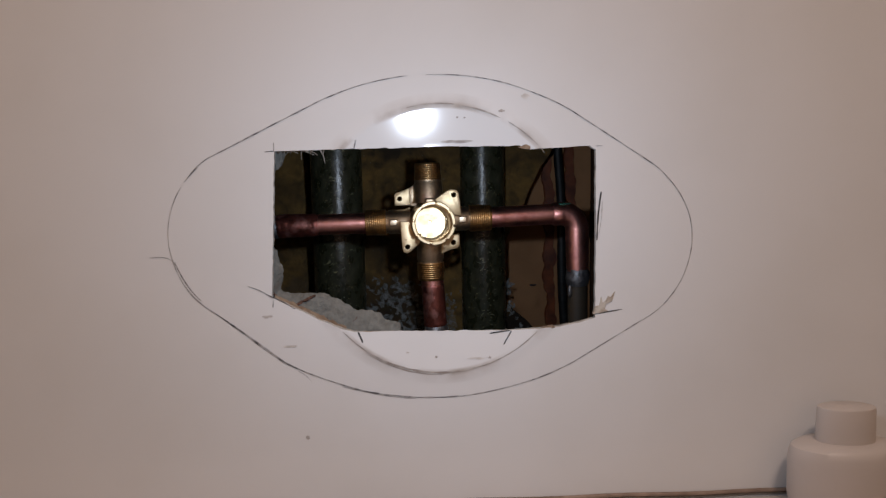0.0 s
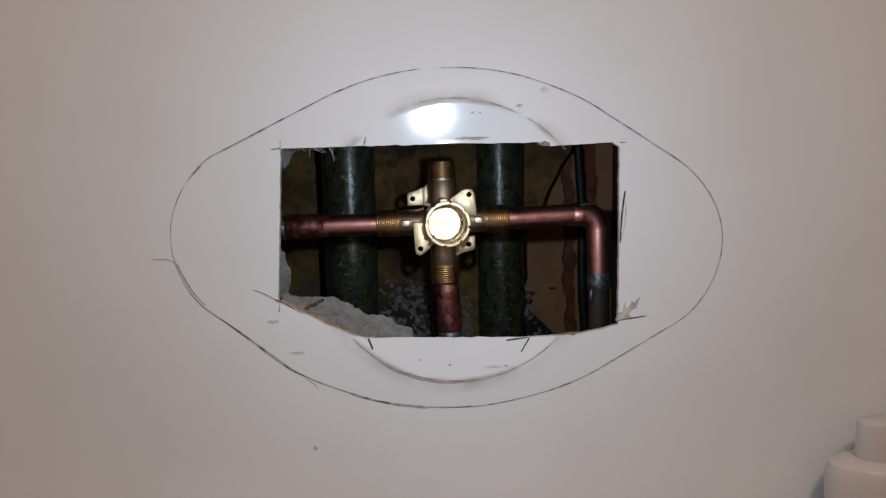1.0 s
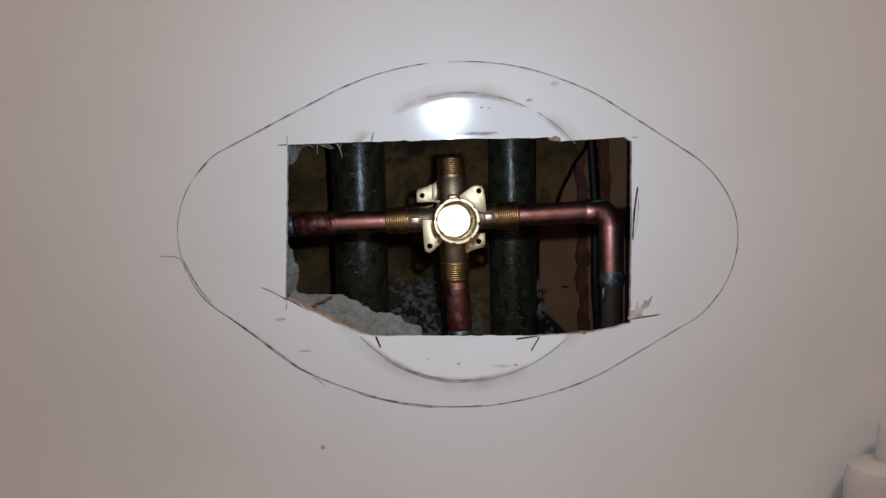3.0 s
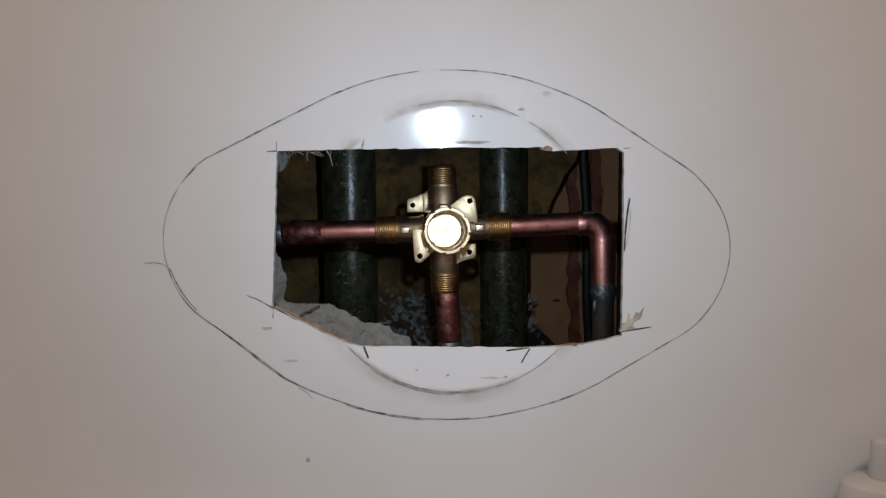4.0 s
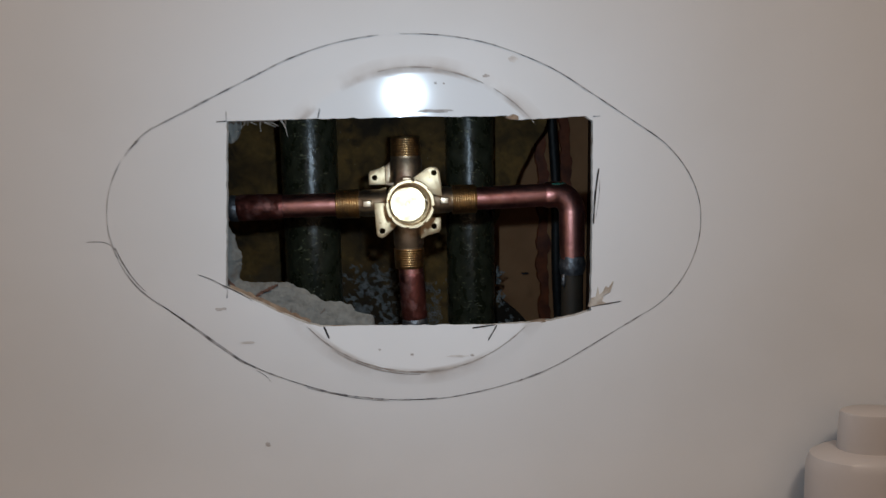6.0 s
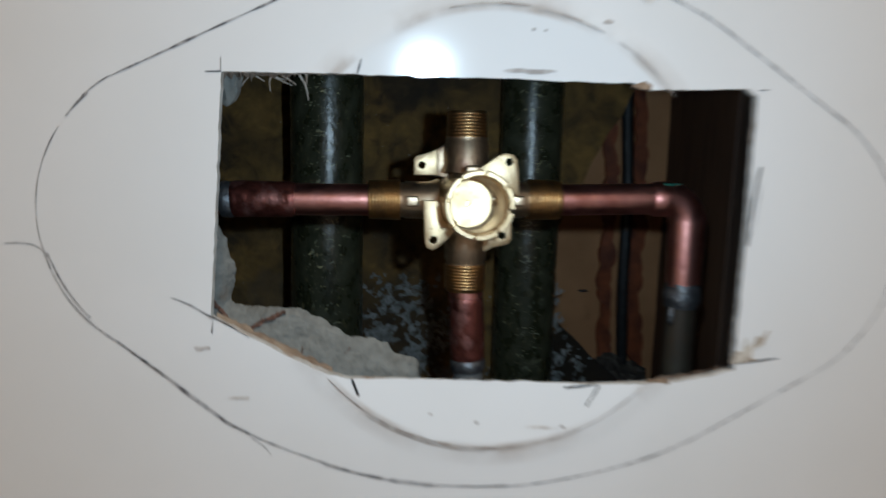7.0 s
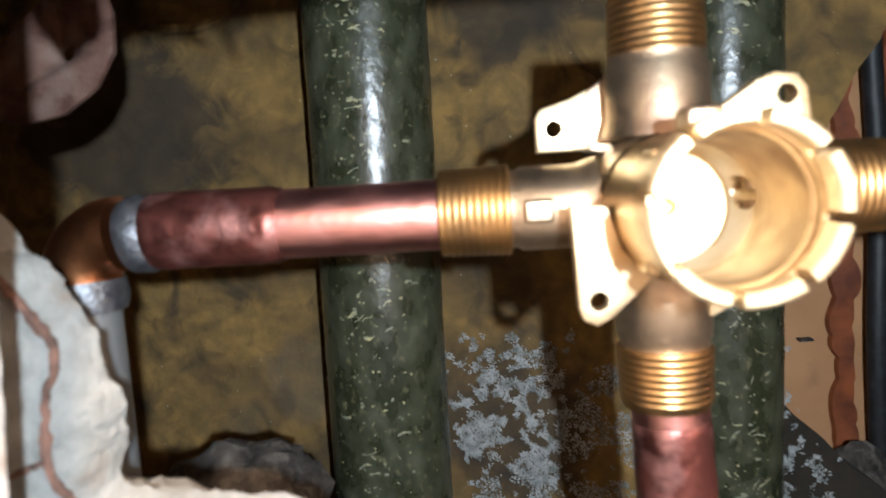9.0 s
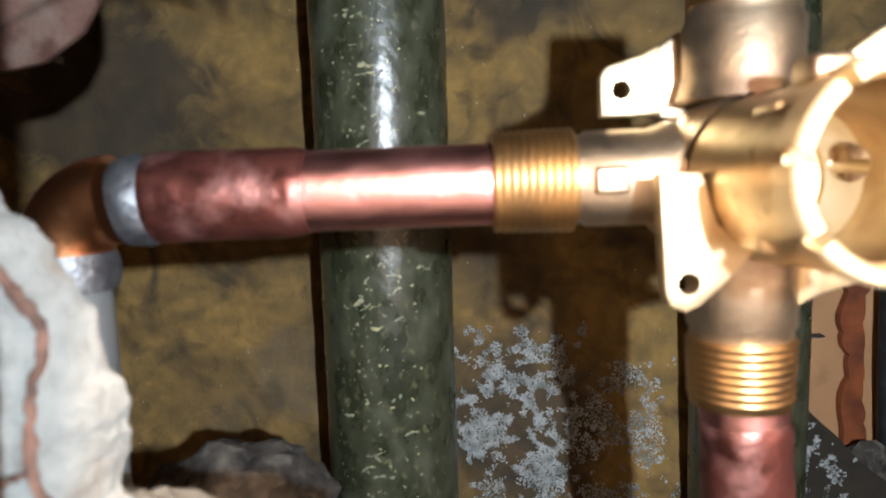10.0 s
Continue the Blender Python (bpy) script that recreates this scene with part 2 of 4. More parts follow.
def insulation_material():
    """Yellow-brown glass wool with smoky dark swirls and blackened, mouldy patches low down."""
    m = material("glass_wool", (0.235, 0.140, 0.038), rough=0.95, second=(0.140, 0.090, 0.027), scale=120, mix=(0.35, 0.7), bump=0.7, bump_scale=210)
    nt = m.node_tree
    b = nt.nodes["Principled BSDF"]
    base = b.inputs["Base Color"].links[0].from_socket
    co = nt.nodes.new("ShaderNodeTexCoord")

    def layer(prev, col, scale, lo, hi, distortion, detail=5, power=1.0):
        n = nt.nodes.new("ShaderNodeTexNoise")
        n.inputs["Scale"].default_value, n.inputs["Detail"].default_value = scale, detail
        n.inputs["Distortion"].default_value = distortion
        nt.links.new(co.outputs["Object"], n.inputs["Vector"])
        r = nt.nodes.new("ShaderNodeMapRange")
        r.inputs["From Min"].default_value, r.inputs["From Max"].default_value = lo, hi
        r.inputs["To Max"].default_value = power
        nt.links.new(n.outputs["Fac"], r.inputs["Value"])
        x = nt.nodes.new("ShaderNodeMix")
        x.data_type = "RGBA"
        nt.links.new(r.outputs[0], x.inputs[0])
        nt.links.new(prev, x.inputs[6])
        x.inputs[7].default_value = (*col, 1)
        return x.outputs[2]

    out = layer(base, (0.27, 0.160, 0.045), 45, 0.52, 0.74, 0.8, 4, 0.7)
    out = layer(out, (0.085, 0.058, 0.022), 60, 0.46, 0.74, 1.2, 5, 0.65)
    out = layer(out, (0.026, 0.019, 0.012), 11, 0.47, 0.72, 1.8, 3, 0.90)
    out = layer(out, (0.024, 0.018, 0.011), 30, 0.55, 0.72, 1.6, 3, 0.75)
    out = layer(out, (0.105, 0.092, 0.066), 17, 0.60, 0.72, 0.6, 6, 0.22)
    out = layer(out, (0.42, 0.40, 0.34), 420, 0.74, 0.80, 0.0, 2, 0.7)

    def stain(prev, col, centre, radius, power):
        """A blotch of dirt with a ragged outline."""
        d = nt.nodes.new("ShaderNodeVectorMath")
        d.operation = "DISTANCE"
        d.inputs[1].default_value = centre
        nt.links.new(co.outputs["Object"], d.inputs[0])
        n = nt.nodes.new("ShaderNodeTexNoise")
        n.inputs["Scale"].default_value, n.inputs["Detail"].default_value, n.inputs["Distortion"].default_value = 60, 6, 0.8
        nt.links.new(co.outputs["Object"], n.inputs["Vector"])
        k = nt.nodes.new("ShaderNodeMath")
        k.operation = "MULTIPLY_ADD"
        k.inputs[1].default_value = radius * 1.5
        nt.links.new(n.outputs["Fac"], k.inputs[0])
        nt.links.new(d.outputs["Value"], k.inputs[2])
        r = nt.nodes.new("ShaderNodeMapRange")
        r.inputs["From Min"].default_value, r.inputs["From Max"].default_value = radius * 1.9, radius * 1.5
        r.inputs["To Max"].default_value = power
        nt.links.new(k.outputs[0], r.inputs["Value"])
        x = nt.nodes.new("ShaderNodeMix")
        x.data_type = "RGBA"
        nt.links.new(r.outputs[0], x.inputs[0])
        nt.links.new(prev, x.inputs[6])
        x.inputs[7].default_value = (*col, 1)
        return x.outputs[2]

    out = stain(out, (0.075, 0.062, 0.045), (-0.122, 0.207, 0.737), 0.020, 0.5)
    out = stain(out, (0.028, 0.022, 0.016), (-0.034, 0.207, 0.712), 0.040, 0.8)
    out = stain(out, (0.013, 0.010, 0.007), (0.098, 0.207, 0.675), 0.056, 0.92)
    out = stain(out, (0.022, 0.018, 0.013), (-0.035, 0.207, 0.905), 0.034, 0.8)
    out = stain(out, (0.028, 0.021, 0.014), (-0.200, 0.207, 0.850), 0.045, 0.85)
    nt.links.new(out, b.inputs["Base Color"])
    return m


WOOL = insulation_material()


# ---------------------------------------------------------------- builders
def mesh_of(bm, name, mats, smooth=True):
    bm.normal_update()
    me = bpy.data.meshes.new(name)
    bm.to_mesh(me)
    bm.free()
    for m in mats if isinstance(mats, (list, tuple)) else [mats]:
        me.materials.append(m)
    if smooth:
        me.shade_smooth()
        me.set_sharp_from_angle(angle=radians(35))
    return me


def part(name, bm, mat, parent=None, label="", smooth=True):
    """Link a bmesh as one mesh object, under a thing or a part."""
    ob = new(name, mesh_of(bm, name, mat, smooth))
    ob.parent = parent
    if label:
        tagged(ob, label)
    return ob


def thing(name, label, category, at=(0, 0, 0), group="", kind=""):
    ob = new(name)
    ob.empty_display_size = 0.02
    return tagged(ob, label, category, group, kind)


def sweep(points, radii, sides=28, caps=True, bm=None, wobble=0.0):
    """A round tube along points, with a radius for each."""
    bm = bm or bmesh.new()
    pts = [Vector(p) for p in points]
    ref = Vector((0.13, 0.97, 0.21)).normalized()
    rings = []
    for i, p in enumerate(pts):
        d = (pts[min(i + 1, len(pts) - 1)] - pts[max(i - 1, 0)])
        if d.length < 1e-9:
            d = pts[min(i + 2, len(pts) - 1)] - pts[max(i - 2, 0)]
        d.normalize()
        u = ref - d * ref.dot(d)
        u.normalize()
        v = d.cross(u)
        r = radii[i] if isinstance(radii, (list, tuple)) else radii
        ring = []
        for k in range(sides):
            a = 2 * math.pi * k / sides
            q = r * (1 + wobble * noise.noise((p.x * 220 + math.cos(a) * 2, p.z * 220 + math.sin(a) * 2, p.y * 200)))
            ring.append(bm.verts.new(p + (u * math.cos(a) + v * math.sin(a)) * q))
        rings.append(ring)
    for a, b in zip(rings, rings[1:]):
        for k in range(sides):
            bm.faces.new((a[k], a[(k + 1) % sides], b[(k + 1) % sides], b[k]))
    if caps:
        bm.faces.new(rings[0][::-1])
        bm.faces.new(rings[-1])
    bmesh.ops.recalc_face_normals(bm, faces=bm.faces)
    return bm


def turned(profile, start, direction, sides=40, bm=None):
    """A turned shape: profile of (radius, distance along direction from start)."""
    d = Vector(direction).normalized()
    bm = bm or bmesh.new()
    s = Vector(start)
    u = d.orthogonal().normalized()
    v = d.cross(u)
    rings = []
    for r, h in profile:
        rings.append([bm.verts.new(s + d * h + (u * math.cos(2 * math.pi * k / sides) + v * math.sin(2 * math.pi * k / sides)) * max(r, 1e-5)) for k in range(sides)])
    for a, b in zip(rings, rings[1:]):
        for k in range(sides):
            bm.faces.new((a[k], a[(k + 1) % sides], b[(k + 1) % sides], b[k]))
    bm.faces.new(rings[0][::-1])
    bm.faces.new(rings[-1])
    bmesh.ops.recalc_face_normals(bm, faces=bm.faces)
    return bm


def arc(centre, radius, a0, a1, n, y):
    """Points on an arc in the plane of the wall; degrees, 0 along +x, 90 up."""
    return [(centre[0] + radius * math.cos(radians(a0 + (a1 - a0) * i / n)), y, centre[1] + radius * math.sin(radians(a0 + (a1 - a0) * i / n))) for i in range(n + 1)]


def box(x0, x1, y0, y1, z0, z1, bevel=0.0, bm=None):
    bm = bm or bmesh.new()
    r = bmesh.ops.create_cube(bm, size=1.0, matrix=Matrix.Translation(((x0 + x1) / 2, (y0 + y1) / 2, (z0 + z1) / 2)) @ Matrix.Diagonal((x1 - x0, y1 - y0, z1 - z0, 1)))
    if bevel:
        bmesh.ops.bevel(bm, geom=list({e for v in r["verts"] for e in v.link_edges}), offset=bevel, segments=3, affect="EDGES", profile=0.5)
    return bm


def prism(outline, y0, y1, bevel=0.0):
    """A flat plate: an outline of (x, z) pulled from y0 to y1."""
    bm = bmesh.new()
    f = bm.faces.new([bm.verts.new((x, y0, z)) for x, z in outline])
    g = bmesh.ops.extrude_face_region(bm, geom=[f])
    bmesh.ops.translate(bm, verts=[v for v in g["geom"] if isinstance(v, bmesh.types.BMVert)], vec=(0, y1 - y0, 0))
    bmesh.ops.recalc_face_normals(bm, faces=bm.faces)
    if bevel:
        edges = [e for e in bm.edges if abs(e.verts[0].co.y - e.verts[1].co.y) < 1e-7]
        bmesh.ops.bevel(bm, geom=edges, offset=bevel, segments=2, affect="EDGES", profile=0.5)
    return bm


def cut(ob, cutter):
    """Take cutter's solid out of ob's mesh for good."""
    mod = ob.modifiers.new("cut", "BOOLEAN")
    mod.operation, mod.solver, mod.object, mod.material_mode = "DIFFERENCE", "EXACT", cutter, "TRANSFER"
    deps = bpy.context.evaluated_depsgraph_get()
    me = bpy.data.meshes.new_from_object(ob.evaluated_get(deps))
    ob.modifiers.clear()
    ob.data = me
    bpy.data.objects.remove(cutter)
    return ob


# ---------------------------------------------------------------- the wall with its sawn opening
OPENING = [(-0.1065, 0.8690), (-0.002, 0.8712), (0.058, 0.8712), (0.066, 0.8688), (0.106, 0.8707), (0.1105, 0.8680), (0.1112, 0.813),
           (0.1110, 0.7520), (0.100, 0.7486), (0.086, 0.7460), (0.062, 0.7447), (0.050, 0.7438), (-0.010, 0.7445), (-0.056, 0.7454), (-0.067, 0.7488), (-0.081, 0.7553), (-0.097, 0.7635), (-0.1113, 0.7705), (-0.1092, 0.8100)]


def jagged(outline, step, rough, grow=0.0, seed=0.0):
    """The outline, walked in small steps and roughened, as a saw leaves it."""
    cx, cz = 0.0, 0.808
    out = []
    for (x0, z0), (x1, z1) in zip(outline, outline[1:] + outline[:1]):
        n = max(2, int(math.hypot(x1 - x0, z1 - z0) / step))
        for i in range(n):
            x, z = x0 + (x1 - x0) * i / n, z0 + (z1 - z0) * i / n
            k = rough * noise.noise((x * 260 + seed, z * 260, seed)) + 0.6 * rough * noise.noise((x * 900, z * 900 + seed, 3.0))
            d = Vector((x - cx, (z - cz) * 1.7)).normalized()
            out.append((x + d.x * (k + grow), z + d.y * (k + grow)))
    return out


def relief(x, z):
    """How far the panel's face stands out: a shallow moulded dish with a low lip round it."""
    r = math.hypot(x - RING[0], z - RING[1])
    if r < RING[2]:
        return max(0.0007 - 0.0085 * (1 - (r / RING[2]) ** 2), -0.0036)
    t = min((r - RING[2]) / 0.010, 1.0)
    return 0.0007 * (1 - t * t * (3 - 2 * t))


def graded(lo, hi, mid_lo, mid_hi, fine):
    a = list(np.arange(mid_lo, mid_hi + fine / 2, fine))
    return [lo, (lo * 2 + mid_lo) / 3, (lo + mid_lo * 2) / 3] + [float(v) for v in a] + [(hi + mid_hi * 2) / 3, (hi * 2 + mid_hi) / 3, hi]


def build_panel():
    bm = bmesh.new()
    xs, zs = graded(-0.80, 0.80, -0.104, 0.118, 0.002), graded(0.60, 2.30, 0.696, 0.918, 0.002)
    front = [[bm.verts.new((x, -relief(x, z), z)) for x in xs] for z in zs]
    back = [[bm.verts.new((x, 0.0040, z)) for x in xs] for z in zs]
    for j in range(len(zs) - 1):
        for i in range(len(xs) - 1):
            bm.faces.new((front[j][i], front[j][i + 1], front[j + 1][i + 1], front[j + 1][i]))
            bm.faces.new((back[j][i], back[j + 1][i], back[j + 1][i + 1], back[j][i + 1]))
    n, m = len(xs) - 1, len(zs) - 1
    for i in range(n):
        bm.faces.new((front[0][i + 1], front[0][i], back[0][i], back[0][i + 1]))
        bm.faces.new((front[m][i], front[m][i + 1], back[m][i + 1], back[m][i]))
    for j in range(m):
        bm.faces.new((front[j][0], front[j + 1][0], back[j + 1][0], back[j][0]))
        bm.faces.new((front[j + 1][n], front[j][n], back[j][n], back[j + 1][n]))
    wall = part("wall_north", bm, [PANEL])
    cutter = part("cutter", prism(jagged(OPENING, 0.003, 0.0005), -0.02, 0.03), [CUT], smooth=False)
    cut(wall, cutter)
    wall.data.shade_smooth()
    wall.data.set_sharp_from_angle(angle=radians(30))
    return tagged(wall, "glossy off-white moulded shower wall panel with sawn rectangular opening", "wall", kind="structure")


wall = build_panel()


def stroke(points, width, mat, name="pencil_line", fade=0.25, seed=0.0):
    """A hand-drawn line on the panel: a ribbon that follows its relief, of uneven width."""
    bm = bmesh.new()
    prev = None
    n = len(points)
    for i, (x, z) in enumerate(points):
        x1, z1 = points[min(i + 1, n - 1)]
        x0, z0 = points[max(i - 1, 0)]
        d = Vector((x1 - x0, z1 - z0)).normalized()
        w = width * (0.56 + 0.5 * noise.noise((x * 120, z * 120, seed))) * (min(1.0, (i + 0.5) / (n * fade), (n - i - 0.5) / (n * fade)) ** 0.4)
        y = -relief(x, z) - 0.0003
        pair = (bm.verts.new((x - d.y * w / 2, y, z + d.x * w / 2)), bm.verts.new((x + d.y * w / 2, y, z - d.x * w / 2)))
        if prev:
            bm.faces.new((prev[1], pair[1], pair[0], prev[0]))
        prev = pair
    bmesh.ops.recalc_face_normals(bm, faces=bm.faces)
    for f in bm.faces:
        if f.normal.y > 0:
            f.normal_flip()
    return part(name, bm, mat, wall)


def oval(a0, a1, grow=0.0, seed=0.0, n=60):
    """A stretch of the outline traced round the cover plate: two flat arcs and two round ends, joined by
    straight flanks. Degrees give the way the outline faces, 0 along +x, 90 up."""
    arcs = ((57, 0.1163, 0.8056, 0.0622), (116, 0.002, 0.7385, 0.1805), (240, -0.117, 0.8125, 0.0612), (297, 0.000, 0.9080, 0.2100), (999, 0.1163, 0.8056, 0.0622))
    base, lengths = [], [0.0]
    for k in range(361):
        d = a0 + (a1 - a0) * k / 360
        c = next(q for q in arcs if d % 360 <= q[0])
        base.append((c[1] + (c[3] + grow) * math.cos(radians(d)), c[2] + (c[3] + grow) * math.sin(radians(d))))
        if k:
            lengths.append(lengths[-1] + math.hypot(base[k][0] - base[k - 1][0], base[k][1] - base[k - 1][1]))
    out = []
    for i in range(n + 1):
        s = lengths[-1] * i / n
        x, z = np.interp(s, lengths, [p[0] for p in base]), np.interp(s, lengths, [p[1] for p in base])
        k = 0.0006 * noise.noise((x * 30, z * 30, seed))
        out.append((float(x + k), float(z + k)))
    return out


for a0, a1, g, w in ((1, 48, 0, 0.0009), (44, 92, 0.0, 0.0011), (96, 114, 0.0, 0.0009), (112, 121, 0.0003, 0.0012), (121, 134, 0.0006, 0.0007), (131, 143, 0.0, 0.0013),
                     (147, 190, 0.0, 0.0005), (186, 243, 0.0003, 0.0011), (196, 226, -0.0011, 0.0009), (239, 274, 0.0, 0.0014), (252, 266, 0.0010, 0.0008), (270, 292, 0.0, 0.0010),
                     (288, 297.2, 0.0004, 0.0011), (297.6, 318, 0.0003, 0.0008), (314, 364, 0.0, 0.0008)):
    stroke(oval(a0, a1, g, a0 * 0.1), w, PENCIL, fade=0.08, seed=a0)


def line(x0, z0, x1, z1, bend=0.0, n=14):
    d = Vector((x1 - x0, z1 - z0))
    return [(x0 + d.x * i / n - d.y * bend * math.sin(math.pi * i / n), z0 + d.y * i / n + d.x * bend * math.sin(math.pi * i / n)) for i in range(n + 1)]


# the curl, the corner crosses and the saw overruns
for x0, z0, x1, z1, b, w, mt in ((-0.191, 0.799, -0.171, 0.786, 0.25, 0.0007, PENCIL), (-0.1065, 0.8745, -0.1065, 0.8690, 0, 0.0012, PENCIL),
                                 (-0.1125, 0.8686, -0.1065, 0.8690, 0, 0.0014, INK), (-0.127, 0.7785, -0.1100, 0.7695, 0.05, 0.0012, PENCIL),
                                 (-0.1103, 0.7690, -0.1108, 0.7640, 0, 0.0010, PENCIL), (0.1106, 0.8705, 0.1150, 0.8707, 0, 0.0010, PENCIL),
                                 (0.1145, 0.8395, 0.1118, 0.8060, -0.02, 0.0024, INK), (0.1152, 0.8330, 0.1130, 0.8100, 0.03, 0.0007, PENCIL),
                                 (0.1110, 0.7545, 0.1300, 0.7575, 0, 0.0010, INK), (-0.0535, 0.7452, -0.0505, 0.7380, 0, 0.0028, INK),
                                 (0.0525, 0.7436, 0.0470, 0.7345, 0, 0.0028, INK), (0.0520, 0.7440, 0.0375, 0.7420, 0, 0.0018, INK), (-0.1130, 0.7720, -0.0960, 0.7625, 0.02, 0.0012, INK),
                                 (-0.095, 0.7190, -0.0865, 0.7115, 0.08, 0.0006, PENCIL), (-0.0520, 0.8760, -0.0535, 0.8705, 0, 0.0016, PENCIL)):
    stroke(line(x0, z0, x1, z1, b), w, mt, fade=0.12, seed=x0 * 50)


def ring_arc(a0, a1, grow, n=50):
    return [(RING[0] + (RING[2] + grow) * math.cos(radians(a0 + (a1 - a0) * i / n)), RING[1] + (RING[2] + grow) * math.sin(radians(a0 + (a1 - a0) * i / n))) for i in range(n + 1)]


# grey lines on the ring: its crease's shade painted in, together with grime
CREASE_SHADE_GRIME = material("grey_crease_shade_and_grime", (0.27, 0.235, 0.21), rough=0.6, second=(0.46, 0.43, 0.40), scale=120, mix=(0.4, 0.62))
for a0, a1, g, w in ((222, 256, 0.0004, 0.0013), (248, 288, 0.0002, 0.0022), (284, 316, 0.0004, 0.0011), (236, 270, 0.0016, 0.0014), (64, 82, 0.0008, 0.0016), (84, 104, 0.0012, 0.0018), (40, 60, 0.0010, 0.0010)):
    stroke(ring_arc(a0, a1, g), w, CREASE_SHADE_GRIME, name="crease_shade_grime_line", seed=a0)


def smudge(x, z, w, h, seed, mat):
    """A thin, ragged scuff of dirt on the panel."""
    bm = bmesh.new()
    vs = []
    for i in range(22):
        a = 2 * math.pi * i / 22
        k = 0.75 + 0.5 * noise.noise((math.cos(a) * 2.2 + seed, math.sin(a) * 2.2, seed))
        px, pz = x + w * k * math.cos(a), z + h * k * math.sin(a)
        vs.append(bm.verts.new((px, -relief(px, pz) - 0.00025, pz)))
    f = bm.faces.new(vs)
    bm.normal_update()
    if f.normal.y > 0:
        f.normal_flip()
    return part("scuff", bm, mat, wall)


SCUFF = material("grey_scuff", (0.50, 0.47, 0.44), rough=0.5, second=(0.64, 0.62, 0.60), scale=160, mix=(0.4, 0.6))
SCUFF_DARK = material("dark_speck", (0.30, 0.27, 0.25), rough=0.6, second=(0.5, 0.47, 0.45), scale=200, mix=(0.4, 0.65))
for x, z, w, h, mt in ((0.014, 0.8745, 0.014, 0.0013, SCUFF_DARK), (-0.115, 0.7575, 0.0042, 0.0012, SCUFF_DARK), (-0.100, 0.7365, 0.006, 0.0010, SCUFF),
                       (0.016, 0.8905, 0.0011, 0.0008, SCUFF_DARK), (0.021, 0.8903, 0.0009, 0.0007, SCUFF_DARK), (-0.020, 0.7300, 0.0012, 0.0008, SCUFF_DARK),
                       (0.000, 0.7265, 0.0012, 0.0010, SCUFF_DARK), (0.037, 0.7255, 0.0016, 0.0010, SCUFF_DARK), (0.028, 0.7250, 0.008, 0.0010, SCUFF),
                       (0.062, 0.9040, 0.004, 0.0022, SCUFF), (-0.090, 0.6720, 0.0018, 0.0018, SCUFF_DARK), (0.046, 0.8945, 0.0025, 0.0012, SCUFF_DARK)):
    smudge(x, z, w, h, x * 37 + z, mt)


def flake(points, y0, y1, mat, name, parent, label=""):
    return part(name, prism(points, y0, y1), mat, parent, label, smooth=False)


# torn facing at the lower corner, with its forked tear, and the nick in the upper edge
PALE_TORN = material("pale_torn_facing", (0.52, 0.48, 0.42), rough=0.95, second=(0.34, 0.28, 0.22), scale=170, mix=(0.4, 0.6), bump=0.5)
flake([(0.1095, 0.7545), (0.1160, 0.7556), (0.1205, 0.7565), (0.1175, 0.7580), (0.1185, 0.7615), (0.1225, 0.7635), (0.1245, 0.7700), (0.1218, 0.7662),
       (0.1200, 0.7672), (0.1185, 0.7640), (0.1160, 0.7618), (0.1150, 0.7665), (0.1138, 0.7605), (0.1112, 0.7600)], -0.0008, 0.002, PALE_TORN, "torn_flap", wall, "torn cream paper flap")
flake([(0.0575, 0.8702), (0.0625, 0.8722), (0.0655, 0.8708), (0.0655, 0.8688), (0.0610, 0.8690)], -0.0004, 0.003, TORN, "torn_flap", wall)
flake([(0.0735, 0.7456), (0.0760, 0.7440), (0.0790, 0.7448), (0.0830, 0.7454), (0.0820, 0.7468), (0.0780, 0.7462)], -0.0002, 0.004, TORN, "torn_flap", wall)
edge = [(-0.1105 + 0.048 * t, 0.7703 - 0.0232 * t) for t in np.linspace(0, 1, 26)]
flake([(x, z - 0.004) for x, z in edge] + [(x + 0.0006, z + 0.0014 + 0.0018 * noise.noise((x * 300, 7, 0)) + 0.0010 * noise.noise((x * 900, 3, 0))) for x, z in edge[::-1]], 0.0042, 0.0054, TORN, "torn_edge", wall, "torn brown paper edge")


def board_frame(name, outline, x0, x1, z0, z1, y0, y1, mat):
    """A sheet of board with an opening, as one solid."""
    bm = bmesh.new()
    loops = []
    for loop in (outline, [(x0, z0), (x1, z0), (x1, z1), (x0, z1)]):
        vs = [bm.verts.new((x, y0, z)) for x, z in loop]
        loops += [bm.edges.new((a, b)) for a, b in zip(vs, vs[1:] + vs[:1])]
    bmesh.ops.triangle_fill(bm, use_beauty=True, use_dissolve=False, edges=loops)
    g = bmesh.ops.extrude_face_region(bm, geom=bm.faces[:])
    bmesh.ops.translate(bm, verts=[v for v in g["geom"] if isinstance(v, bmesh.types.BMVert)], vec=(0, y1 - y0, 0))
    bmesh.ops.recalc_face_normals(bm, faces=bm.faces)
    return part(name, bm, mat, smooth=False)


BACKING = [(-0.124, 0.8740), (-0.002, 0.8745), (0.066, 0.8735), (0.112, 0.8735), (0.1150, 0.8690), (0.1160, 0.813),
           (0.1150, 0.7500), (0.076, 0.7420), (0.050, 0.7380), (-0.010, 0.7370), (-0.062, 0.7220), (-0.100, 0.7300), (-0.1300, 0.7450), (-0.1300, 0.8100)]
tagged(board_frame("wall_backing", jagged(BACKING, 0.0025, 0.0016, 0.0, 5.0), -0.80, 0.80, 0.60, 2.30, 0.0045, 0.0135, BOARD),
       "crumbling brown wallboard behind the shower panel", "wall", kind="structure")


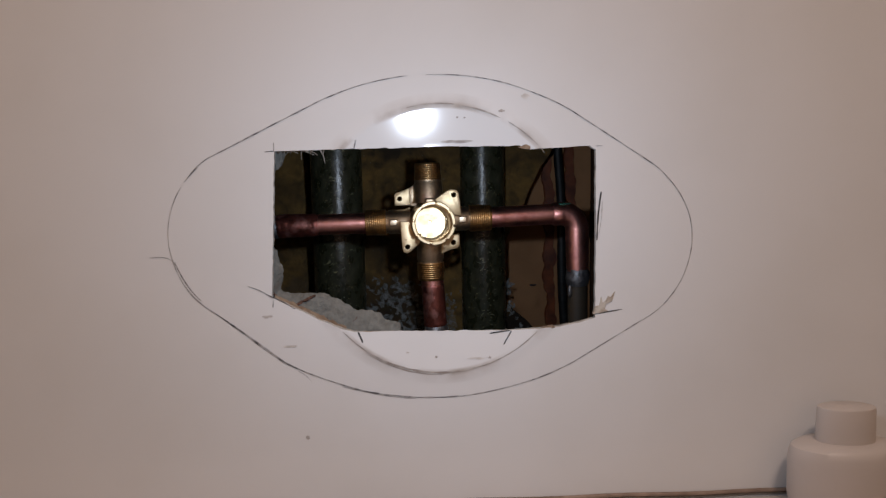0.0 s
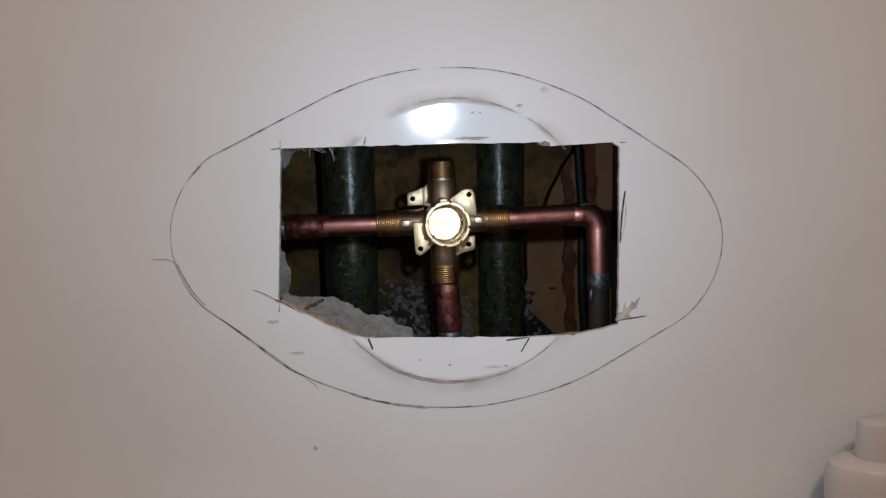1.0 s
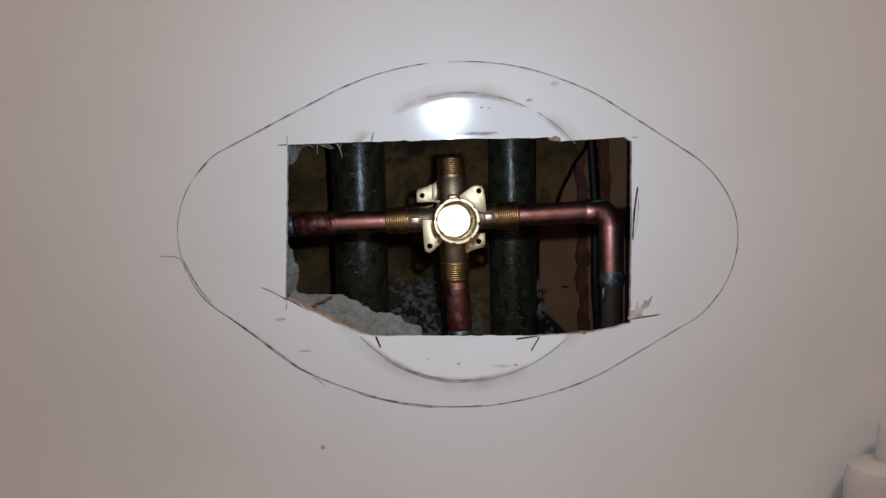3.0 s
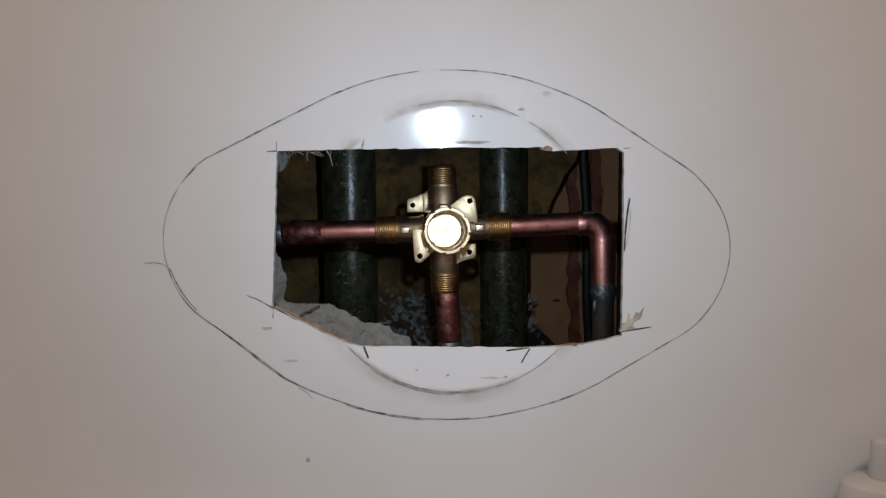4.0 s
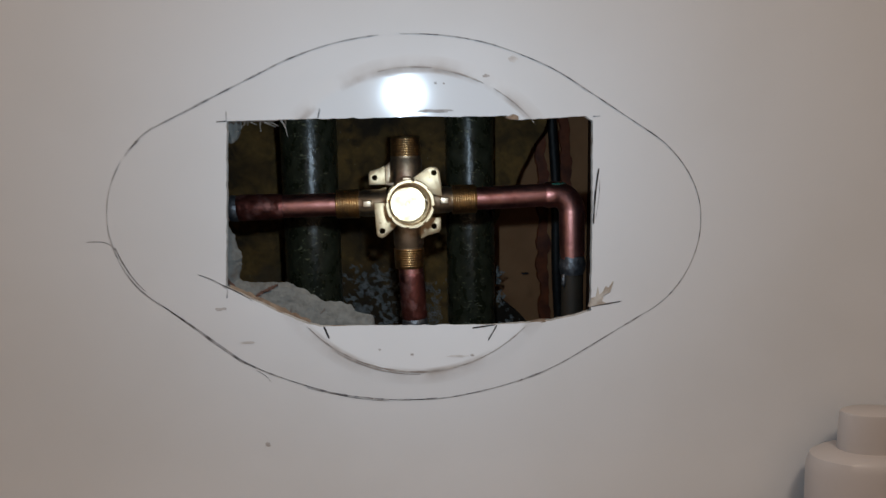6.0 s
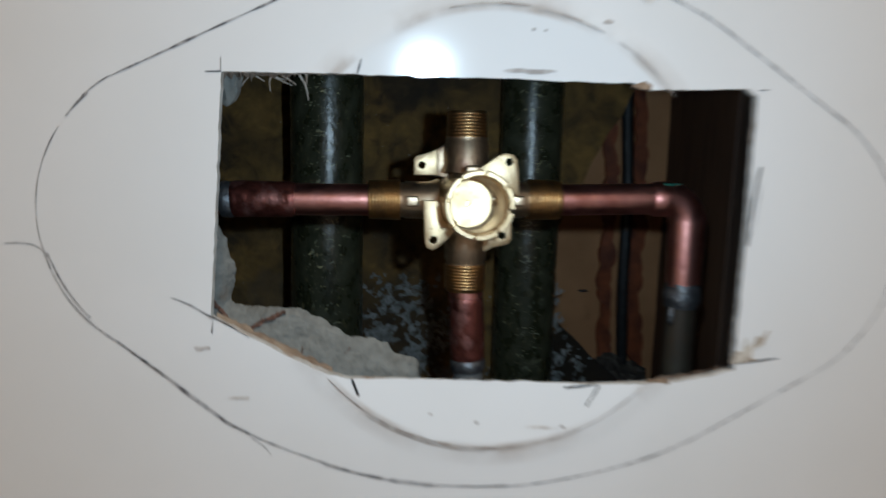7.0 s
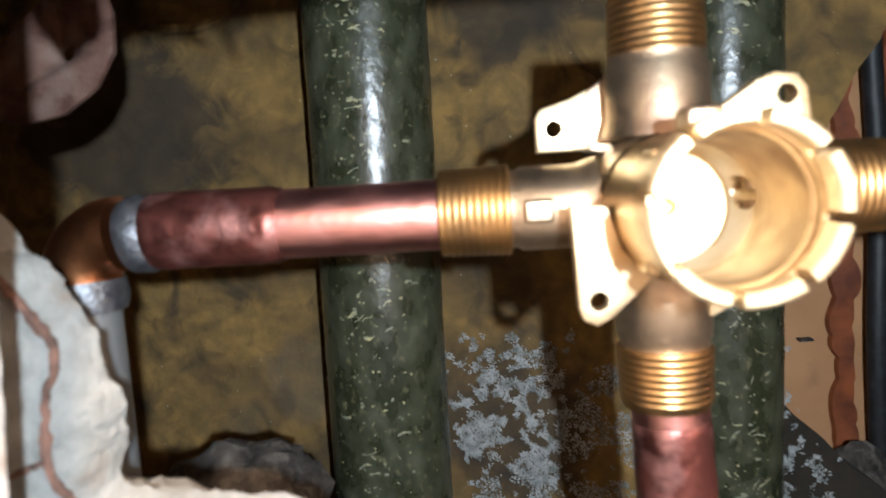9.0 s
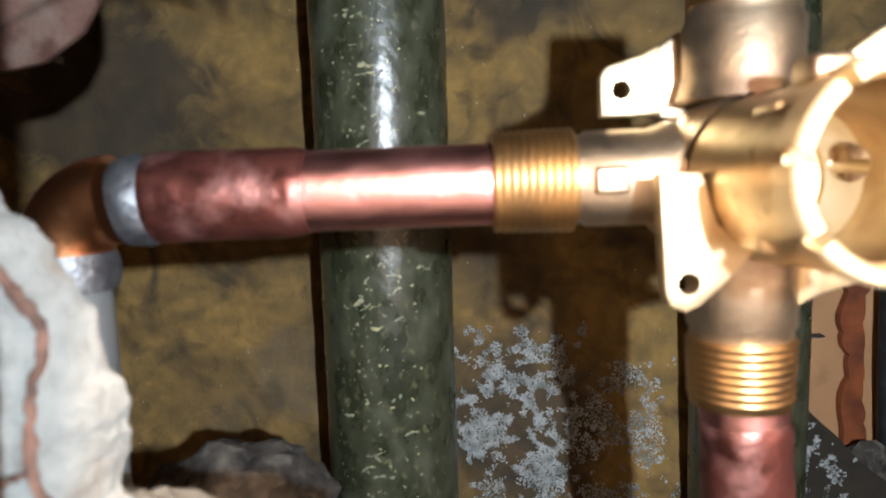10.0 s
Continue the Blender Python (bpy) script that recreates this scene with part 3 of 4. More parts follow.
# ---------------------------------------------------------------- the cavity
def cavity_sheet(name, y, x0, x1, z0, z1, step, depth, mat, inside, label, category, back=0.02):
    """A lumpy sheet of soft material across the cavity, out to x1 or to the edge that inside(z) gives."""
    bm = bmesh.new()
    nx, nz = int((x1 - x0) / step), int((z1 - z0) / step)
    edge_of = inside if callable(inside) else (lambda z: x1)
    grid = {}
    for j in range(nz + 1):
        for i in range(nx + 1):
            z = z0 + j * step
            x = x0 + (edge_of(z) - x0) * i / nx
            h = depth * (noise.noise((x * 17, z * 15, 1.0)) + 0.45 * noise.noise((x * 48, z * 44, 4.0)) + 0.18 * noise.noise((x * 150, z * 150, 7.0)))
            grid[i, j] = bm.verts.new((x, y - h, z))
    for (i, j), v in list(grid.items()):
        q = [grid.get(k) for k in ((i, j), (i + 1, j), (i + 1, j + 1), (i, j + 1))]
        if all(q):
            bm.faces.new(q)
    edge = [e for e in bm.edges if e.is_boundary]
    g = bmesh.ops.extrude_edge_only(bm, edges=edge)
    bmesh.ops.translate(bm, verts=[v for v in g["geom"] if isinstance(v, bmesh.types.BMVert)], vec=(0, back, 0))
    bmesh.ops.recalc_face_normals(bm, faces=bm.faces)
    ob = part(name, bm, mat)
    return tagged(ob, label, category)


def wool_edge(z):
    return min(0.0770 + 0.52 * max(0.0, z - 0.79) + 1.10 * max(0.0, 0.727 - z), 0.168) + 0.003 * noise.noise((z * 60, 2.0, 0))


batt = cavity_sheet("insulation_batt", 0.210, -0.26, 0.20, 0.52, 1.08, 0.0035, 0.009, WOOL, wool_edge,
             "stained yellow-brown glass wool insulation between wall studs", "insulation")

sheet = cavity_sheet("kraft_sheet", 0.258, 0.04, 0.1765, 0.52, 1.08, 0.004, 0.0022, PAPER, None,
                     "tan kraft paper sheet with red-brown glue stripes", "paper", 0.004)


def glue_stripe(x_of, width, seed):
    """A stripe of dried glue with a scalloped edge."""
    bm = bmesh.new()
    left, right = [], []
    n = 220
    for i in range(n + 1):
        z = 0.60 + 0.36 * i / n
        gap = 0.35 if noise.noise((z * 32, seed * 3, 5.0)) > 0.38 else 1.0

        def lobe(side):
            """Round lobes of uneven height along one side."""
            u = z * 58 + seed + side + 0.9 * noise.noise((z * 30, seed, side))
            return abs(math.sin(math.pi * u)) ** 0.55 * (0.5 + 0.5 * noise.noise((math.floor(u) * 1.7, seed, side))) + 0.25 * noise.noise((z * 90, side, seed))

        left.append((x_of(z) - width * gap * (0.62 + 0.50 * lobe(1.0) + 0.55 * noise.noise((z * 45, 2, seed))), z))
        right.append((x_of(z) + width * gap * (0.62 + 0.50 * lobe(4.0) + 0.55 * noise.noise((z * 45, 6, seed))), z))
    rows = []
    for (xa, z), (xb, _) in zip(left, right):
        h = 0.0022 * (noise.noise(((xa + xb) / 2 * 17, z * 15, 1.0)) + 0.45 * noise.noise(((xa + xb) / 2 * 48, z * 44, 4.0)))
        rows.append([bm.verts.new((xa, 0.2575 - h, z)), bm.verts.new((xa + 0.0008, 0.2547 - h, z)), bm.verts.new((xb - 0.0008, 0.2547 - h, z)), bm.verts.new((xb, 0.2575 - h, z))])
    for a, b in zip(rows, rows[1:]):
        for k in range(3):
            bm.faces.new((a[k], a[k + 1], b[k + 1], b[k]))
    bmesh.ops.recalc_face_normals(bm, faces=bm.faces)
    return part("glue_stripe", bm, TAR, sheet, "dried red-brown glue", smooth=False)


def cable_x(z):
    return 0.1395 - (z - 0.886) * 0.035 + 0.0012 * math.sin(z * 40)


glue_stripe(lambda z: cable_x(z) - 0.0115, 0.0070, 0.0)
glue_stripe(lambda z: cable_x(z) + 0.0122, 0.0074, 1.3)
flake([(0.1110, 0.7368), (0.1172, 0.7371), (0.1172, 0.7380), (0.1110, 0.7377)], 0.2525, 0.2585, INK, "slit", sheet)

cable = part("cable", sweep([(cable_x(z), 0.2478 + 0.002 * math.sin(z * 31), z) for z in np.linspace(0.66, 1.05, 40)], 0.0046, 16, wobble=0.05), RUBBER)
tagged(cable, "black rubber-sheathed cable running down the kraft paper", "cable")

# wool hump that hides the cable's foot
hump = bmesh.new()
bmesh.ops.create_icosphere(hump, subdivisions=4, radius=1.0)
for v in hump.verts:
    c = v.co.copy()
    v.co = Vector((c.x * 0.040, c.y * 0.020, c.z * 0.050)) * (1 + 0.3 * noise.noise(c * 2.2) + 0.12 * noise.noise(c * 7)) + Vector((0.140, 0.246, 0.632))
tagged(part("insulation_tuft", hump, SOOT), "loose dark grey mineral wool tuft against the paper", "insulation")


def board(name, x0, x1, y0, y1, mat, label, bow=0.0):
    bm = box(x0, x1, y0, y1, 0.50, 1.10, 0.0025)
    ob = part(name, bm, mat)
    return tagged(ob, label, "stud", group="wall studs")


board("wall_stud", 0.1775, 0.2155, 0.150, 0.2900, WOOD, "dark brown sawn wooden wall stud beside the kraft paper")
board("wall_stud", 0.1745, 0.2125, 0.0165, 0.1430, WOOD_ROUGH, "rough weathered wooden wall stud behind the opening")
board("wall_stud", -0.300, -0.262, 0.0165, 0.2900, WOOD, "dark brown sawn wooden wall stud beyond the insulation")

for name, b in (("wall_cavity_back", (-0.31, 0.222, 0.292, 0.31, 0.49, 1.12)), ("wall_cavity_top", (-0.31, 0.222, 0.0165, 0.291, 1.101, 1.13)),
                ("wall_cavity_sill", (-0.31, 0.22, 0.0165, 0.291, 0.47, 0.499))):
    tagged(part(name, box(*b), WOOD), "dark timber closing the wall cavity", "wall", kind="structure")


# ---------------------------------------------------------------- the two dark drain pipes
def drain_pipe(x_low, x_high, y, r, label, flecks, seed):
    pipe = thing("drain_pipe", label, "pipe", group="drain pipes behind the valve")
    x_at = lambda z: x_low + (x_high - x_low) * (z - 0.70) / 0.2
    bm = sweep([(x_at(z), y, z) for z in np.linspace(0.50, 1.10, 60)], r, 56, wobble=0.012)
    part("tube", bm, GREEN, pipe)
    # pale paint flakes and drips stuck to the front of the pipe
    rnd = random.Random(seed)
    bm = bmesh.new()
    for i in range(flecks):
        z = rnd.uniform(0.62, 0.93)
        a = rnd.gauss(-0.05, 0.30) if i % 3 else rnd.uniform(-1.3, 1.3)
        w, h, tilt = rnd.uniform(0.0003, 0.0011) * rnd.choice((0.6, 0.8, 1, 1.8)), rnd.uniform(0.00015, 0.0006), rnd.gauss(-0.1, 0.6)
        if i % 3 == 0:
            w, h = rnd.uniform(0.00015, 0.0005), rnd.uniform(0.00015, 0.0004)
        vs = []
        for k in range(7):
            t = 2 * math.pi * k / 7
            u, v = w * math.cos(t) * rnd.uniform(0.6, 1.2), h * math.sin(t) * rnd.uniform(0.6, 1.4)
            du, dz = u * math.cos(tilt) - v * math.sin(tilt), u * math.sin(tilt) + v * math.cos(tilt)
            aa = a + du / r
            vs.append(bm.verts.new((x_at(z) + (r + 0.00025) * math.sin(aa), y - (r + 0.00045) * math.cos(aa), z + dz)))
        f = bm.faces.new(vs)
        f.normal_update()
        if f.normal.y > 0:
            f.normal_flip()
    # longer curled flakes along the front
    for i in range(flecks // 10):
        z, a, w, h = rnd.uniform(0.64, 0.92), rnd.gauss(-0.12, 0.30), rnd.uniform(0.0008, 0.0034), rnd.uniform(0.0002, 0.0009)
        tilt, curl = rnd.gauss(0, 0.50), rnd.uniform(-0.35, 0.35)
        rail = []
        for k in range(7):
            u = w * (k / 3 - 1)
            v = curl * w * (1 - (k / 3 - 1) ** 2) + rnd.uniform(-0.25, 0.25) * h
            hh = h * rnd.uniform(0.25, 1.3) * (0.25 if k in (0, 6) else 1.0)
            pair = []
            for q in (v - hh, v + hh):
                du, dz = u * math.cos(tilt) - q * math.sin(tilt), u * math.sin(tilt) + q * math.cos(tilt)
                aa = a + du / r
                pair.append(bm.verts.new((x_at(z) + (r + 0.0003) * math.sin(aa), y - (r + 0.0006) * math.cos(aa), z + dz)))
            rail.append(pair)
        for p, q in zip(rail, rail[1:]):
            bm.faces.new((p[0], q[0], q[1], p[1]))
    tagged(part("paint_fleck", bm, FLAKE, pipe, "pale paint flakes", smooth=False), kind="stuff")
    return pipe


drain_pipe(-0.0825, -0.0848, 0.1775, 0.0237, "dark green-black drain pipe flecked with pale paint flakes", 480, 3)
drain_pipe(0.0545, 0.0530, 0.1915, 0.0213, "narrower dark green-black drain pipe behind the brass valve", 420, 8)


# ---------------------------------------------------------------- mould on the wool
def mould_patch(areas, count, seed, label):
    """A crust of small pale crumbs on the wool."""
    rnd = random.Random(seed)
    bm = bmesh.new()
    made = 0
    while made < count:
        x0, x1, z0, z1 = rnd.choice(areas)
        x, z = rnd.uniform(x0, x1), rnd.uniform(z0, z1)
        fade = min((x - x0) / 0.012, (x1 - x) / 0.012, (z - z0) / 0.02, (z1 - z) / 0.014, 1.0)
        if 1.2 * noise.noise((x * 70, z * 70, seed)) + 0.9 * noise.noise((x * 230, z * 230, seed)) + fade * 0.65 < 0.60 + rnd.uniform(-0.20, 0.20):
            continue
        h = 0.009 * (noise.noise((x * 17, z * 15, 1.0)) + 0.45 * noise.noise((x * 48, z * 44, 4.0)) + 0.18 * noise.noise((x * 150, z * 150, 7.0)))
        y = 0.210 - h
        s = rnd.uniform(0.00014, 0.00042) * rnd.choice((1, 1, 1.7))
        if made % 3 == 0:
            c = Vector((x, y - s * 0.2, z))
            p = [bm.verts.new(c + Vector(d) * s * rnd.uniform(0.5, 1.2)) for d in ((1, 0, 0), (0, 0, 1), (-1, 0, 0), (0, 0, -1), (0, -0.7, 0))]
            for k in range(4):
                bm.faces.new((p[k], p[(k + 1) % 4], p[4]))
        else:
            vs = []
            for k in range(5):
                t = 2 * math.pi * (k + rnd.uniform(-0.3, 0.3)) / 5
                vs.append(bm.verts.new((x + s * math.cos(t), y - 0.0004 - rnd.uniform(0, 0.0006), z + s * math.sin(t))))
            f = bm.faces.new(vs)
            f.normal_update()
            if f.normal.y > 0:
                f.normal_flip()
        made += 1
    return tagged(part("mould", bm, MOULD, batt, label, smooth=False), kind="stuff")


mould_patch([(-0.062, -0.004, 0.686, 0.757), (-0.060, 0.034, 0.66, 0.740)], 15000, 11, "pale blue-grey mould crust on the glass wool")
mould_patch([(0.072, 0.092, 0.690, 0.752), (0.072, 0.098, 0.64, 0.70), (0.088, 0.112, 0.66, 0.705)], 3200, 12, "pale blue-grey mould crust beside the drain pipe")


# ---------------------------------------------------------------- the brass valve
VX, VY, VZ = -0.0025, 0.070, 0.8160


def thread_profile(r0, r1, length, pitch=0.0016):
    """A tapered pipe thread, crest by crest, with a bored end."""
    out, h = [(r0 - 0.0008, 0.0)], 0.0
    n = int(length / pitch)
    for i in range(n):
        r = r0 + (r1 - r0) * i / n
        out += [(r - 0.00028, h + 0.0002), (r, h + pitch * 0.40), (r, h + pitch * 0.62), (r - 0.00028, h + pitch * 0.98)]
        h += pitch
    out += [(r1 - 0.0005, length), (r1 - 0.0035, length), (r1 - 0.0035, length - 0.008)]
    return out


def build_valve():
    valve = thing("shower_valve", "brass shower mixing valve body with open round cartridge cup", "valve")
    fy, fx, fz = 0.0228, -0.0006, 0.8166              # the cup's rim
    axis = Vector((-0.0026, 0.0690, -0.0027)).normalized()
    # cup: outside, rim, stepped bore and polished floor in one turned body
    cup = turned([(0.0100, 0.080), (0.0152, 0.070), (0.0154, 0.050), (0.0154, 0.0300), (0.0148, 0.0260), (0.0149, 0.0070), (0.0148, 0.0048), (0.0146, 0.0044), (0.0139, 0.0044),
                  (0.0135, 0.0048), (0.0134, 0.0060), (0.0128, 0.0066), (0.0127, 0.0290), (0.0127, 0.0320), (0.0125, 0.0402), (0.0120, 0.0410), (0.0017, 0.0414), (0.0015, 0.0418), (0.0015, 0.0460)], (fx, fy, fz), axis, 64)
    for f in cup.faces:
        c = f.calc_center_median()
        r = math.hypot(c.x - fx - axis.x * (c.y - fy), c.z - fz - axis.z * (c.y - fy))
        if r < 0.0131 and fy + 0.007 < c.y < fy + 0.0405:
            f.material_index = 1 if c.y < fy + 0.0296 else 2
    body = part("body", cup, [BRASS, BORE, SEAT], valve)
    oblong = turned([(0.0036, 0.0), (0.0036, 0.02)], (fx + 0.004, 0.0, 0.8176), (1, 0, 0), 28)
    for v in oblong.verts:
        v.co.y = v.co.y * 1.67 + 0.0563
    cut(body, part("cutter", oblong, [CAST]))
    body.data.shade_smooth()
    body.data.set_sharp_from_angle(angle=radians(35))
    # the castellated collar: eight lugs round the rim
    for k in range(8):
        a0, a1 = 45 * k + 4.0 - 9, 45 * k + 41.0 - 9
        bm = bmesh.new()
        rows = []
        for i in range(11):
            a = radians(a0 + (a1 - a0) * i / 10)
            ring = [(0.0131, fy - 0.0008), (0.0136, fy - 0.0013), (0.0152, fy - 0.0013), (0.0158, fy - 0.0007), (0.0158, fy + 0.0048), (0.0149, fy + 0.0052), (0.0131, fy + 0.0030)]
            rows.append([bm.verts.new((fx + r * math.cos(a), y, fz + r * math.sin(a))) for r, y in ring])
        m = len(rows[0])
        for a, b in zip(rows, rows[1:]):
            for j in range(m):
                bm.faces.new((a[j], a[(j + 1) % m], b[(j + 1) % m], b[j]))
        bm.faces.new(rows[0][::-1])
        bm.faces.new(rows[-1])
        bmesh.ops.recalc_face_normals(bm, faces=bm.faces)
        part("rim_lug", bm, PLATE, body)
    part("pin", turned([(0.0009, 0.0), (0.0013, 0.0008), (0.0013, 0.0115)], (fx + 0.0136, 0.0522, 0.8168), (-0.10, 1, 0), 16), PLATE, valve, "small bright stem in the side port")
    # rounded middle casting with a domed back
    mid = turned([(0.004, 0.046), (0.0120, 0.043), (0.0156, 0.036), (0.0162, 0.016), (0.0157, 0.004), (0.01545, 0.001)], (VX, VY - 0.012, VZ - 0.0005), (0, 1, 0), 40)
    bmesh.ops.delete(mid, geom=[f for f in mid.faces if len(f.verts) > 4], context="FACES_ONLY")
    part("casting", mid, CAST, valve, "rough cast brass middle")
    # four ports: sleeve, then tapered thread
    ports = (((-1, 0, 0.0), 0.0335, 0.0160, 0.0095, 0.0104, 0.0002), ((1, 0, 0.0), 0.0315, 0.0170, 0.0095, 0.0106, 0.0008),
             ((0, 0, 1), 0.0315, 0.0135, 0.0112, 0.0106, 0.0), ((0, 0, -1), 0.0325, 0.0140, 0.0106, 0.0108, 0.0))
    for d, sleeve, threads, rs, rt, dz in ports:
        d = Vector(d)
        s = Vector((VX, VY, VZ + dz))
        port = part("port", turned([(rs + 0.0014, 0.0145), (rs + 0.0008, 0.0165), (rs, 0.019), (rs, sleeve - 0.0025), (rs - 0.0007, sleeve - 0.0015), (rs - 0.0007, sleeve + 0.001)], s, d, 44), CAST, valve)
        part("thread", turned(thread_profile(rt, rt - 0.0004, threads), s + d * sleeve, d, 44), THREAD, port, "threaded golden brass port end")
        # cast flats on the sides of the sleeve
        if abs(d.x) > 0:
            x0, x1 = sorted((VX + d.x * (sleeve - 0.009), VX + d.x * (sleeve - 0.0025)))
            part("cast_boss", box(x0, x1, VY - rs - 0.0013, VY - rs + 0.002, VZ + dz - 0.0028, VZ + dz + 0.0024, 0.0009), CAST, port)
    # a small lug over the cup
    part("stop_lug", box(fx - 0.0052, fx + 0.0015, fy + 0.014, fy + 0.022, fz + 0.0130, fz + 0.0176, 0.0012), CAST, valve)
    part("stop_lug", box(fx - 0.0118, fx - 0.0092, fy + 0.012, fy + 0.020, fz + 0.0080, fz + 0.0104, 0.0007), PLATE, valve)
    part("stop_lug", box(fx - 0.0125, fx - 0.0085, fy + 0.015, fy + 0.024, fz - 0.0125, fz - 0.0085, 0.0010), PLATE, valve)

    def ear(outline, y0, y1, hx, hz, r=0.0020):
        ob = part("mounting_ear", prism(outline, y0, y1, 0.0005), [PLATE], valve, "flat brass mounting ear with screw hole")
        hole = part("cutter", turned([(r, -0.01), (r, 0.02)], (hx, y0, hz), (0, 1, 0), 24), [CAST])
        cut(ob, hole)
        ob.data.shade_smooth()
        ob.data.set_sharp_from_angle(angle=radians(35))

    # two ears forward beside the cup, two set back by the ports
    ear([(-0.0250, 0.8172), (-0.0178, 0.8170), (-0.0150, 0.8080), (-0.0090, 0.8030), (-0.0125, 0.7990), (-0.0180, 0.7942), (-0.0205, 0.7930), (-0.0232, 0.7942), (-0.0240, 0.7965)], 0.0490, 0.0535, -0.0200, 0.7980)
    ear([(0.0020, 0.8330), (0.0110, 0.8392), (0.0140, 0.8402), (0.0180, 0.8396), (0.0198, 0.8370), (0.0206, 0.8300), (0.0212, 0.8200), (0.0120, 0.8220), (0.0040, 0.8280)], 0.0480, 0.0525, 0.0160, 0.8360)
    ear([(-0.0292, 0.8285), (-0.0292, 0.8365), (-0.0280, 0.8385), (-0.0210, 0.8405), (-0.0172, 0.8424), (-0.0168, 0.8285)], 0.0740, 0.0775, -0.0250, 0.8338)
    part("gusset", prism([(-0.0180, 0.8280), (-0.0176, 0.8418), (-0.0130, 0.8450), (-0.0110, 0.8450), (-0.0110, 0.8270)], 0.0762, 0.0800, 0.0008), CAST, valve)
    ear([(0.0060, 0.8050), (0.0205, 0.8050), (0.0205, 0.7970), (0.0190, 0.7945), (0.0110, 0.7925), (0.0060, 0.7900)], 0.0640, 0.0675, 0.0157, 0.7988)
    return valve


valve = build_valve()


# ---------------------------------------------------------------- copper pipework
def collar(points, r, name, mat, parent, label="", wob=0.02, sides=36):
    return part(name, sweep(points, r, sides, wobble=wob), mat, parent, label)


def run(a, b, n=24):
    a, b = Vector(a), Vector(b)
    return [a + (b - a) * i / n for i in range(n + 1)]


zl, zr = 0.8160, 0.8168
left = thing("copper_pipe", "copper supply pipe with stained coupling and soldered elbow", "pipe", group="copper supply pipes")
collar(run((-0.0500, VY, zl), (-0.0900, VY, zl)), 0.0081, "tube", COPPER, left, "bright rosy copper tube", 0.006)
pts = run((-0.0885, VY, zl), (-0.1205, VY, zl), 40)
rad = [0.0084 + 0.0007 * min(1, i / 3, (40 - i) / 2) for i in range(41)]
part("coupling", sweep(pts, rad, 40, wobble=0.03), COPPER_OLD, left, "flux-stained dark copper coupling")
part("solder_ring", sweep(run((-0.1195, VY, zl), (-0.1258, VY, zl - 0.0008), 12), [0.0086 + 0.0008 * math.sin(math.pi * i / 12) for i in range(13)], 36, wobble=0.05), SOLDER, left, "dull grey solder")
bend = arc((-0.1280, zl - 0.0110), 0.0110, 90, 180, 16, VY)
part("elbow", sweep(bend, 0.0090, 36), COPPER_ORANGE, left, "orange copper elbow")
part("solder_ring", sweep(run((-0.1390, VY, 0.8055), (-0.1390, VY, 0.7980), 12), [0.0094 + 0.0006 * math.sin(math.pi * i / 12) for i in range(13)], 32, wobble=0.05), SOLDER, left, "dull grey solder")
part("riser", sweep(run((-0.1390, VY, 0.800), (-0.1400, VY, 0.52), 30), 0.0080, 32), TINNED, left, "grey tinned pipe")

right = thing("copper_pipe", "copper supply pipe with elbow turning down and verdigris", "pipe", group="copper supply pipes")
collar(run((0.0440, VY, zr), (0.0995, VY + 0.0015, zr + 0.0010)), 0.0081, "tube", COPPER, right, "bright rosy copper tube", 0.006)
part("elbow", sweep([Vector((0.0950, VY + 0.0014, zr + 0.0008)), Vector((0.0960, VY + 0.0014, zr + 0.0008))] + [Vector(p) for p in arc((0.1020, zr - 0.0118), 0.0128, 90, 0, 16, VY + 0.0016)]
                    + [Vector((0.1148, VY + 0.0018, 0.7900)), Vector((0.1148, VY + 0.002, 0.7715))], [0.0084, 0.0091] + [0.0093] * 17 + [0.0091, 0.0088], 40, wobble=0.012), COPPER, right, "copper elbow")
part("solder_ring", sweep(run((0.1148, VY + 0.002, 0.7732), (0.1146, VY + 0.002, 0.7600), 14), [0.0086 + 0.0009 * math.sin(math.pi * i / 14) for i in range(15)], 32, wobble=0.10), SOLDER, right, "dark lumpy solder")
# this riser is much darker than the elbow above it
part("riser", sweep(run((0.1146, VY + 0.002, 0.762), (0.1120, VY + 0.004, 0.52), 30), 0.0080, 32), COPPER_DARK, right, "dark brown pipe")
drip = bmesh.new()
bmesh.ops.create_uvsphere(drip, u_segments=12, v_segments=8, radius=1.0, matrix=Matrix.Translation((0.1072, VY - 0.003, 0.7560)) @ Matrix.Diagonal((0.0018, 0.0018, 0.0050, 1)))
part("solder_drip", drip, SOLDER, right, "grey solder drip")
vg = bmesh.new()
for k in range(14):
    a = random.Random(k)
    bmesh.ops.create_icosphere(vg, subdivisions=1, radius=0.0016, matrix=Matrix.Translation((0.099 + a.uniform(0, 0.009), VY - 0.0035 + a.uniform(-0.002, 0.002), zr + 0.0090 - a.uniform(0, 0.0008))) @ Matrix.Diagonal((1.3, 1, 0.5, 1)))
tagged(part("verdigris", vg, VERDIGRIS, right, "green verdigris crust"), kind="stuff")

